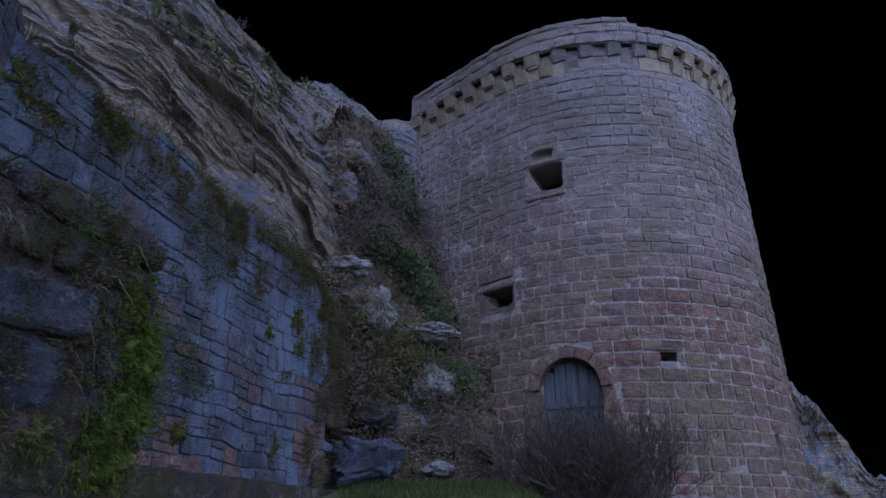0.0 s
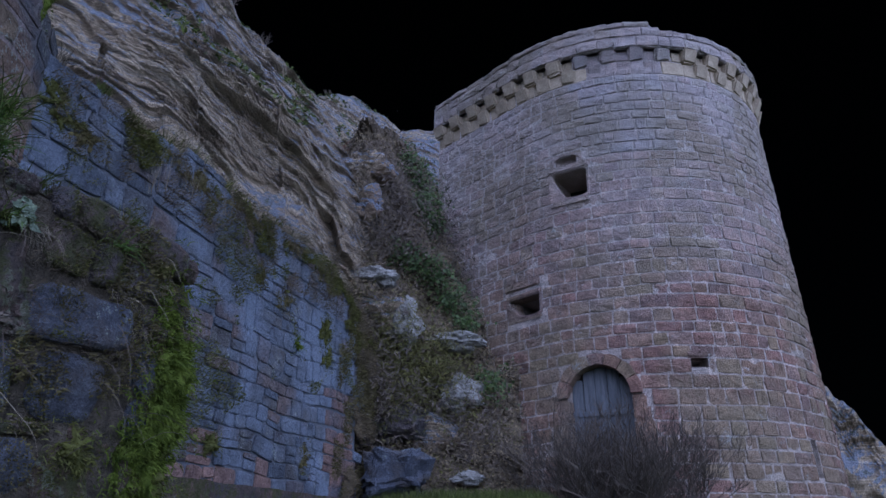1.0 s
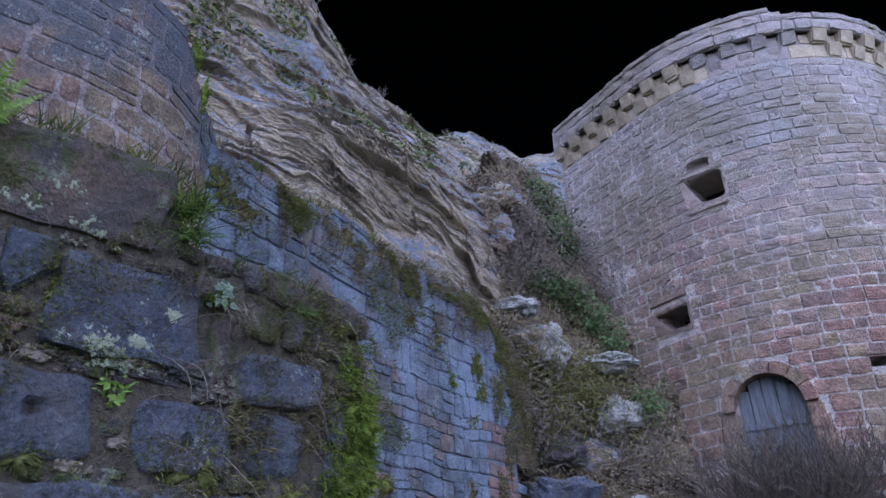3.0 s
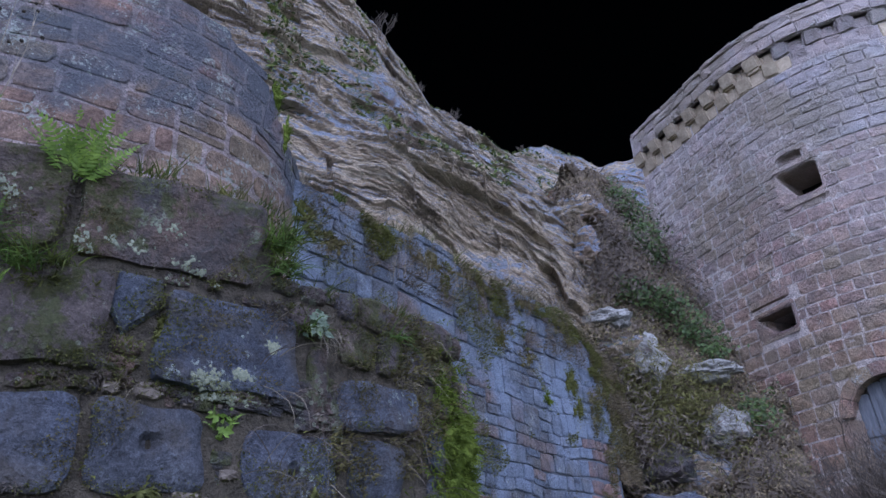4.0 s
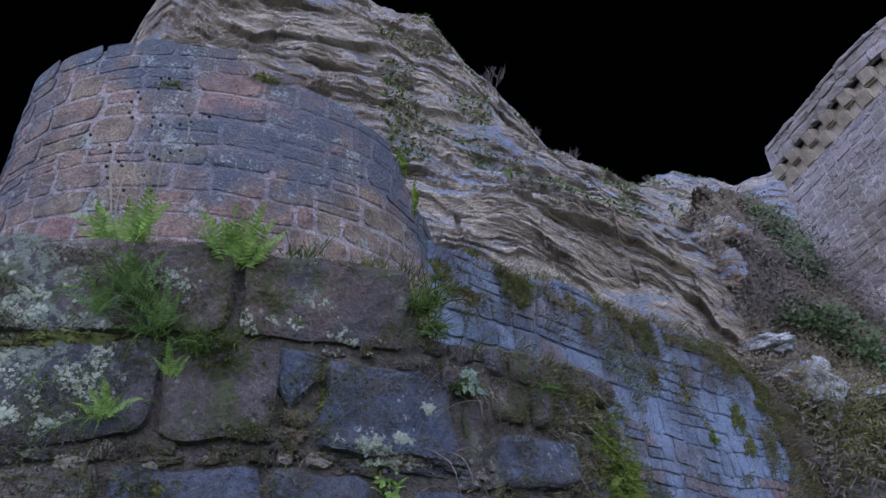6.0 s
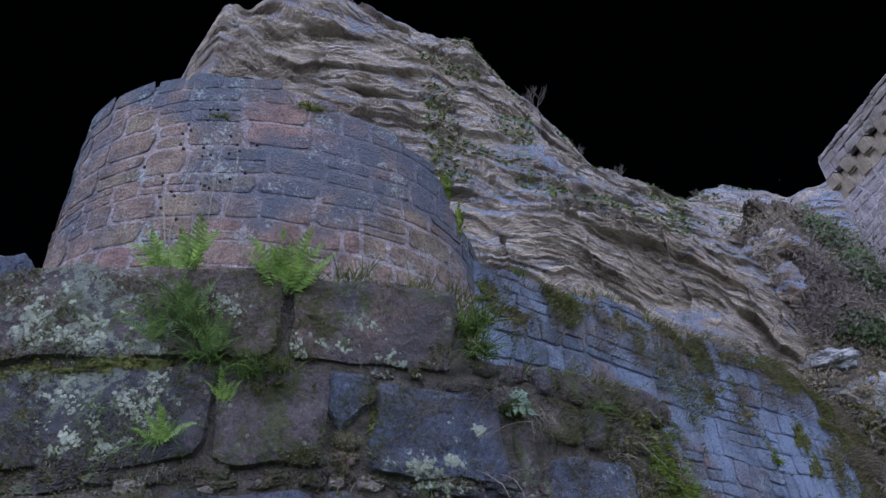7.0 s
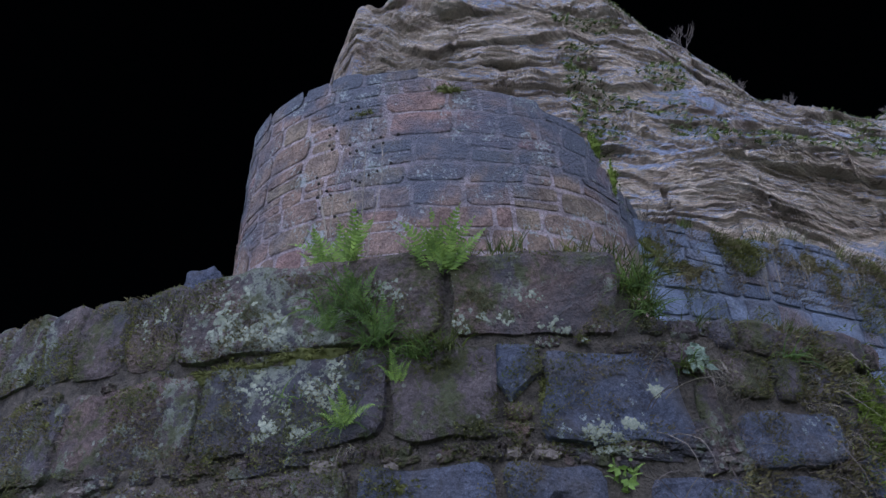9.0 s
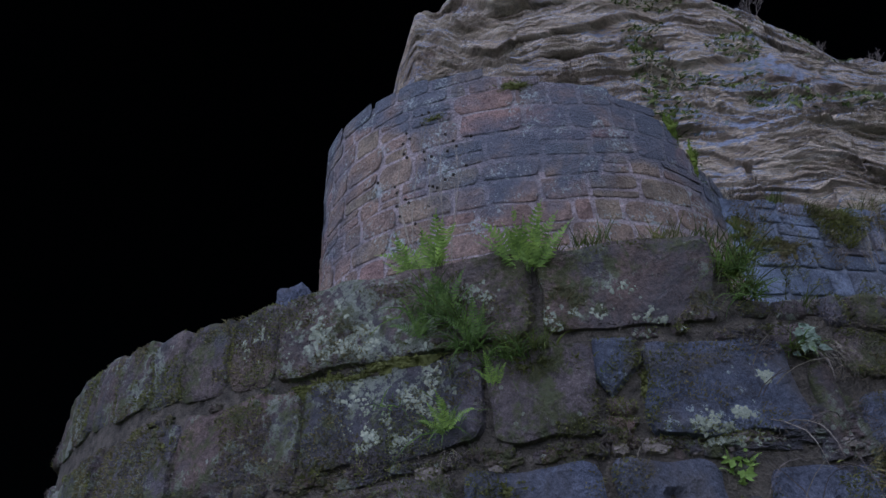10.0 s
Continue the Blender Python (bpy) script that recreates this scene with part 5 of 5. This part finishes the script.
# dry bramble stems over the bastion
r = random.Random(21)
for i in range(44):
    az, el = r.uniform(-38, -25), r.uniform(5, 21)
    p, n = ON_B(az, el, 0.04)
    verts, faces, pts = [], [], []
    d = Vector((n.x * 0.5 + r.uniform(-.6, .6), n.y * 0.5 + r.uniform(-.3, .3), r.uniform(-.4, .8))).normalized()
    for j in range(7):
        pts.append(p.copy())
        p = p + d * 0.07
        d = (d + Vector((r.uniform(-.3, .3), r.uniform(-.3, .3), -0.22))).normalized()
    stalk(pts, r.uniform(0.002, 0.0036), verts, faces)
    ob = part("bramble_stem", mesh_of("bramble_stem", verts, faces, m_twig if i % 3 else m_straw), None, None)
    tagged(ob, "thin dry bramble stem over the wall", "bramble", "dry stems on the bastion")


# films of moss and litter that follow the joints and patches of the walls
def film(name, line, lo, hi, zlo, ztop, count, seed, cut, scale, material, label, length=0.03, width=0.006):
    r, roots = random.Random(seed), []
    while len(roots) < count:
        s = r.uniform(lo, hi)
        z = r.uniform(zlo, ztop(s))
        p, n = line.at(s, 0.03, z)
        if noise.fractal(p * scale + Vector((seed, seed, 0)), 1, 2, 4) > cut:
            roots.append((p + n * 0.03 * r.random(), Vector((n.x, n.y, 0.2))))
    return tagged(blades(name, roots, material, None, seed, length, width, spread=0.8, droop=0.7, kind="stuff"), label, "moss")


film("dry_growth", WLINE, W1 - 0.9, W1 + 0.25, 1.9, lambda s: wall_top(min(s, W1)) + 0.1, 5200, 31, 0.05, 1.2, m_scrub, "withered growth hiding the ragged end of the wall", 0.09, 0.004)
film("moss_film", WLINE, W1 - 1.3, W1 + 0.2, 2.2, lambda s: wall_top(min(s, W1)), 6500, 32, 0.0, 1.4, m_brown_moss, "dark moss over the ragged end of the wall", 0.06)
film("dry_growth", WLINE, 2.6, W1, 5.1, lambda s: wall_top(s) + 0.05, 7000, 33, 0.08, 1.6, m_scrub, "withered stems matted along the wall top", 0.09, 0.003)
film("dry_growth", BLINE, 13.95, B_END, 1.2, ledge, 3000, 34, 0.16, 2.1, m_dark_litter, "withered roots and stems over the bastion corner", 0.05, 0.0016)
film("moss_film", BLINE, 14.05, B_END, 1.0, ledge, 2600, 35, 0.28, 2.3, m_brown_moss, "brown moss over the bastion corner", 0.03)
film("moss_film", WLINE, W0, W1, 2.4, wall_top, 9000, 5, 0.42, 1.1, m_dull_moss, "dull moss patches on the stained wall", 0.04)
film("moss_film", WLINE, 2.2, W1, 5.0, wall_top, 9000, 7, 0.14, 1.3, m_dull_moss, "moss along the upper wall courses", 0.05)

# ---- blocks of the walls, last ----
tower_blocks = lay(T_END, T_MAX * 0.72, Z0, ZTOP - 1.42, 0.27, 0.40, 21, HOLES, vary=0.22)
band = lay(T_END, T_MAX * 0.72, ZTOP - 1.42, ZTOP - 0.74, 0.33, 0.42, 22)
place_stones("band_stone", TLINE, [b for b in band if b[0] < BREAK - 2.0 or b[0] > BREAK + 0.3], 0.06, 0.018, m_yellow, tower, 41, 0.008, tilt=0.3, shapes=SOFT)
place_stones("band_stone", TLINE, [b for b in band if BREAK - 2.0 <= b[0] <= BREAK + 0.3], 0.06, 0.018, m_tower, tower, 42, 0.008, tilt=0.3, shapes=SOFT)
arch = lambda b: (b[0] - DOOR[0]) ** 2 + (b[1] - DOOR_TOP + 0.61) ** 2 < 0.86 ** 2 or (abs(b[0] - DOOR[0]) < 1.0 and b[1] < DOOR_TOP - 0.6 and abs(b[0] - DOOR[0]) - b[2] / 2 < 0.62)
tower_blocks = [b for b in tower_blocks if not arch(b) and not (abs(b[0] - WIN1[0]) < 0.42 and abs(b[1] - WIN1[1] - 0.05) < 0.66) and not (abs(b[0] - WIN2[0]) < 0.55 and abs(b[1] - WIN2[1]) < 0.45)]
near = [b for b in tower_blocks if -0.6 < b[0] < 5.0 and 3.0 < b[1] < 9.2][:300]
rest = [b for b in tower_blocks if b not in near]
place_stones("stone", TLINE, near, 0.055, 0.020, m_tower, tower, 31, 0.008, tilt=0.4, skew=1.6, uneven=0.03)
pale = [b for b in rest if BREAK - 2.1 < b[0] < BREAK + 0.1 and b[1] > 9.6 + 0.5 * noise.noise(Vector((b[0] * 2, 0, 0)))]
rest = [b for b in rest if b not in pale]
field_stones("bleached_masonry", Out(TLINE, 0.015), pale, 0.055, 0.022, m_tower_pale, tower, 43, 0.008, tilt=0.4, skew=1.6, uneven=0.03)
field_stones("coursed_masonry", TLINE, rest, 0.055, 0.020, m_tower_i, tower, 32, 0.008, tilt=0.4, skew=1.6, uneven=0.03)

wall_blocks = broken(lay(W0, W1, 2.1, 6.3, 0.25, 0.36, 23, top=wall_top, vary=0.4, ragged=0.6), 73, 0.28)
pinkish = lambda b: (b[1] < 3.35 + 0.4 * noise.noise(Vector((b[0] * 1.3, 3, 0))) and b[0] < 8.6 and noise.noise(Vector((b[0] * 1.1, b[1] * 0.5, 6))) > -0.08) or (9.9 < b[0] < 10.9 + 0.2 * math.sin(b[1] * 5) and b[1] < 3.9)
pink_blocks = [b for b in wall_blocks if pinkish(b)]
wall_blocks = [b for b in wall_blocks if not pinkish(b)]
place_stones("stone", WLINE, pink_blocks, 0.032, 0.012, m_pink, wall, 39, 0.007, tilt=0.8, shapes=ROUND, skew=2.6, uneven=0.09)
near = [b for b in wall_blocks if b[0] < 9.2][:220]
rest = [b for b in wall_blocks if b not in near]
place_stones("stone", WLINE, near, 0.042, 0.012, m_blue, wall, 33, 0.009, tilt=0.9, shapes=ROUND, skew=2.6, uneven=0.09)
field_stones("coursed_masonry", WLINE, rest, 0.042, 0.012, m_blue_i, wall, 34, 0.009, tilt=0.9, shapes=ROUND, skew=2.6, uneven=0.09)

# the bastion's three upper courses of huge blocks (foot, head, joints along the wall), rubble under them and at the corner
COURSES = ((3.19, 3.74, (8.1, 8.6, 9.05, 9.45, 9.9, 10.3, 10.7, 11.10, 12.63, 13.60)),
           (2.65, 3.16, (8.3, 9.4, 10.35, 11.30, 12.32, 12.90)),
           (2.13, 2.56, (8.0, 8.9, 9.75, 10.6, 11.45, 12.15, 12.88, 13.41)))
bastion_blocks = [((a + b) / 2, (lo + hi) / 2, b - a, hi - lo) for lo, hi, cuts in COURSES for a, b in zip(cuts, cuts[1:])]
bastion_blocks += [(13.48, 2.88, 0.76, 0.50), (13.97, 2.78, 0.15, 0.42), (14.42, 2.70, 0.66, 0.30), (13.85, 2.32, 0.56, 0.40), (14.42, 2.33, 0.46, 0.36), (12.90, 2.70, 0.20, 0.09), (12.98, 2.80, 0.17, 0.09)]
bastion_blocks += lay(8.0, 14.7, -0.1, 2.08, 0.46, 0.72, 25, vary=0.25) + lay(14.1, B_END, 2.9, 3.36, 0.22, 0.32, 26, vary=0.3) + lay(14.8, B_END, -0.1, 2.85, 0.30, 0.42, 28, vary=0.3) + lay(13.66, 14.1, 3.04, 3.34, 0.15, 0.24, 29)
bastion_blocks += lay(2.0, 8.0, -0.1, 3.74, 0.52, 0.95, 24, vary=0.2)
bastion_blocks = [b for b in bastion_blocks if b[2] > 0.1]
rb = random.Random(35)
skin_verts, skin_faces = [], []


def bastion_part(name, me, m):
    part(name, me, None, bastion, m=m)
    k = len(skin_verts)
    skin_verts.extend(m @ v.co for v in me.vertices)
    skin_faces.extend(tuple(k + i for i in p.vertices) for p in me.polygons)


for i, (s, z, w, h) in enumerate(bastion_blocks):
    far = 0.21 * (1 - smooth(86, 122, math.degrees(s / BR))) if z > 3.2 else 0
    big = w > 0.4
    m = BLINE.basis(s, z + far, rb.uniform(0.0, 0.03 if s > 12.3 else 0.008)) @ pose(0, 0, 0, rb.uniform(-1, 1) * (2 if s > 12.3 else 0.7), rb.uniform(-1.2, 1.2), rb.uniform(-1, 1) * (2 if s > 12.3 else 0.7))
    blue = big and s > 12.95 and z < 3.1 or (big and z < 2.6 and rb.random() < 0.4)
    g = rb.uniform(0.004, 0.02) if s > 12.3 else rb.uniform(-0.02, 0.006)
    bastion_part("stone", rough_block("stone", max(w - g, 0.08), max(h - g * 0.8, 0.06), 0.2, 500 + i, m_bastion_blue if blue else m_bastion, blue and i % 2 == 0, at=(s, z)), m)
# the wedge-shaped stone in the upper joint
bm = bmesh.new()
wedge = [(-0.105, 0.15), (0.095, 0.14), (0.125, 0.0), (-0.05, -0.17), (-0.12, -0.06)]
back, front, face = [], [], []
for x, z in wedge:
    back.append(bm.verts.new((x, 0.15, z)))
    front.append(bm.verts.new((x, 0.0, z)))
    face.append(bm.verts.new((x * 0.8, -0.03, z * 0.8)))
for p, q in ((back, front), (front, face)):
    for i in range(5):
        bm.faces.new((p[i], p[(i + 1) % 5], q[(i + 1) % 5], q[i]))
bm.faces.new(face)
bmesh.ops.recalc_face_normals(bm, faces=bm.faces[:])
me = bpy.data.meshes.new("stone")
bm.to_mesh(me)
bm.free()
me.materials.append(m_bastion_blue)
bastion_part("stone", me, BLINE.basis(13.0, 3.02, 0.02))
# small pinning stones bedded in the mortar between the courses
for i in range(560):
    z = rb.choice((2.10, 2.60, 2.61, 2.60, 3.17, 1.62)) + rb.uniform(-0.035, 0.035)
    s = rb.uniform(8.2, 15.2)
    if i % 7 == 0:
        s, z = rb.choice((12.95, 13.9, 14.07, 13.49)) + rb.uniform(-0.03, 0.03), rb.uniform(2.2, 2.78)
    w, h = rb.uniform(0.05, 0.17), rb.uniform(0.035, 0.08)
    if z + h < ledge(s) and not (z > 3 and rb.random() < 0.7):
        m = BLINE.basis(s, z, rb.uniform(-0.03, 0.015)) @ pose(0, 0, 0, rb.uniform(-9, 9), rb.uniform(-12, 12), rb.uniform(-9, 9)) @ Matrix.Diagonal((w, 0.09, h, 1))
        v, f = ROUND[i % 14]
        bastion_part("filler_stone", mesh_of("filler_stone", v, f, m_bastion if i % 6 else m_joint_stone), m)
skin_tree = BVHTree.FromPolygons(skin_verts, skin_faces)


def skin(s, z):
    """The place and facing of the stone's own surface at a place of the bastion's line."""
    p, n = BLINE.at(s, 0.6, z)
    hit, normal, _, _ = skin_tree.ray_cast(p, -n)
    q = BLINE.at(s, -0.03, z)[0]
    if hit is None or (hit - p).length > (q - p).length:
        return q, n
    return hit, normal if normal.dot(n) > 0 else -normal


# moss and litter in the joints and over the blocks
roots, litter, soft = [], [], []
for s, z, w, h in bastion_blocks:
    if s < radians(70) * BR:
        continue
    for k in range(int(1100 * (w + h))):
        a = rb.random()
        q, y = (s + (a - 0.5) * w, z - h / 2) if rb.random() < w / (w + h) else (s - w / 2, z + (a - 0.5) * h)
        q, y = q + rb.gauss(0, 0.03), y + rb.gauss(0, 0.03)
        f = noise.fractal(BLINE.at(q, 0, y)[0] * 2.2, 1, 2, 3)
        if f > -0.28:
            p, n = skin(q, y)
            (roots if f > 0.06 else litter).append((p - n * 0.004, Vector((n.x, n.y, 0.3 if f > 0.06 else -0.2))))
for k in range(130000):
    q = rb.uniform(8.6, B_END)
    y = rb.uniform(1.6, ledge(q))
    p = BLINE.at(q, 0, y)[0]
    left = 1 - smooth(11.2, 12.5, q)
    f = noise.fractal(p * 2.1 + Vector((5, 2, 8)), 1, 2, 5) + 0.30 * left + 0.10 * (1 - smooth(2.2, 2.6, y)) - 0.05 * smooth(14.0, 14.3, q)
    if f > 0.15:
        p, n = skin(q, y)
        soft.append((p - n * 0.003, Vector((n.x, n.y, n.z + 0.2))))
tagged(blades("joint_moss", roots, m_dull_moss, None, 61, 0.022, 0.0045, spread=0.9, droop=0.8, kind="stuff"), "olive moss filling the joints of the bastion", "moss")
tagged(blades("joint_litter", litter, m_twig, None, 62, 0.035, 0.0025, spread=1.0, droop=1.0, kind="stuff"), "dry roots and litter in the bastion joints", "litter")
green = [q for q in soft if noise.noise(q[0] * 1.7) > 0.12]
brown = [q for q in soft if noise.noise(q[0] * 1.7) <= 0.12]
tagged(blades("moss_film", brown, m_brown_moss, None, 63, 0.018, 0.0045, spread=0.9, droop=0.6, kind="stuff"), "brownish moss creeping over the bastion blocks", "moss")
tagged(blades("moss_film", green, m_dull_moss, None, 64, 0.018, 0.0045, spread=0.9, droop=0.6, kind="stuff"), "olive green moss creeping over the bastion blocks", "moss")

# crusts of pale lichen on the stones
rl = random.Random(91)
for s, z, w, h in ((12.83, 3.27, 0.16, 0.10), (13.06, 3.39, 0.12, 0.10), (13.24, 3.22, 0.18, 0.08), (12.31, 3.44, 0.14, 0.22), (11.49, 3.45, 0.34, 0.20), (11.68, 3.33, 0.30, 0.22), (11.34, 3.44, 0.14, 0.14), (11.97, 2.87, 0.26, 0.20), (11.65, 3.01, 0.12, 0.14),
                   (11.81, 2.78, 0.24, 0.12), (13.59, 2.67, 0.12, 0.04), (13.36, 2.68, 0.20, 0.06), (13.46, 2.60, 0.22, 0.03), (13.68, 2.91, 0.04, 0.04), (13.50, 2.73, 0.10, 0.03), (10.86, 3.55, 0.16, 0.14), (12.64, 3.40, 0.05, 0.24), (12.06, 3.14, 0.06, 0.16)):
    verts, faces = [], []
    for k in range(int(160 + 11000 * w * h)):
        q, y = s + rl.gauss(0, 0.42) * w, z + rl.gauss(0, 0.42) * h
        if noise.fractal(BLINE.at(q, 0, y)[0] * 11, 1, 2, 5) < 0.06:
            continue
        p, n = skin(q, y)
        x = n.cross(Vector((0, 0, 1))).normalized()
        t = n.cross(x)
        rad, k0 = rl.choice((0.003, 0.004, 0.006, 0.010)) * rl.uniform(0.8, 1.3), len(verts)
        verts.append(p + n * 0.003)
        for j in range(9):
            c = rad * rl.uniform(0.55, 1.35)
            verts.append(p + (x * math.cos(j * 0.698) + t * math.sin(j * 0.698)) * c + n * 0.001)
        faces += [(k0, k0 + 1 + j, k0 + 1 + (j + 1) % 9) for j in range(9)]
    if faces:
        tagged(part("lichen", mesh_of("lichen", verts, faces, m_lichen), None, None, kind="stuff"), "pale grey-green lichen crust on the dark stone", "lichen")

turret_blocks = broken(lay(0.6, U_MAX - 2.5, 3.3, 7.5, 0.27, 0.46, 27, top=turret_top, vary=0.28), 71, 0.22)
place_stones("stone", Out(ULINE, 0.002), turret_blocks, 0.012, 0.028, m_turret, turret, 37, 0.003, tilt=0.1, shapes=ROUND, skew=2.4, uneven=0.07)
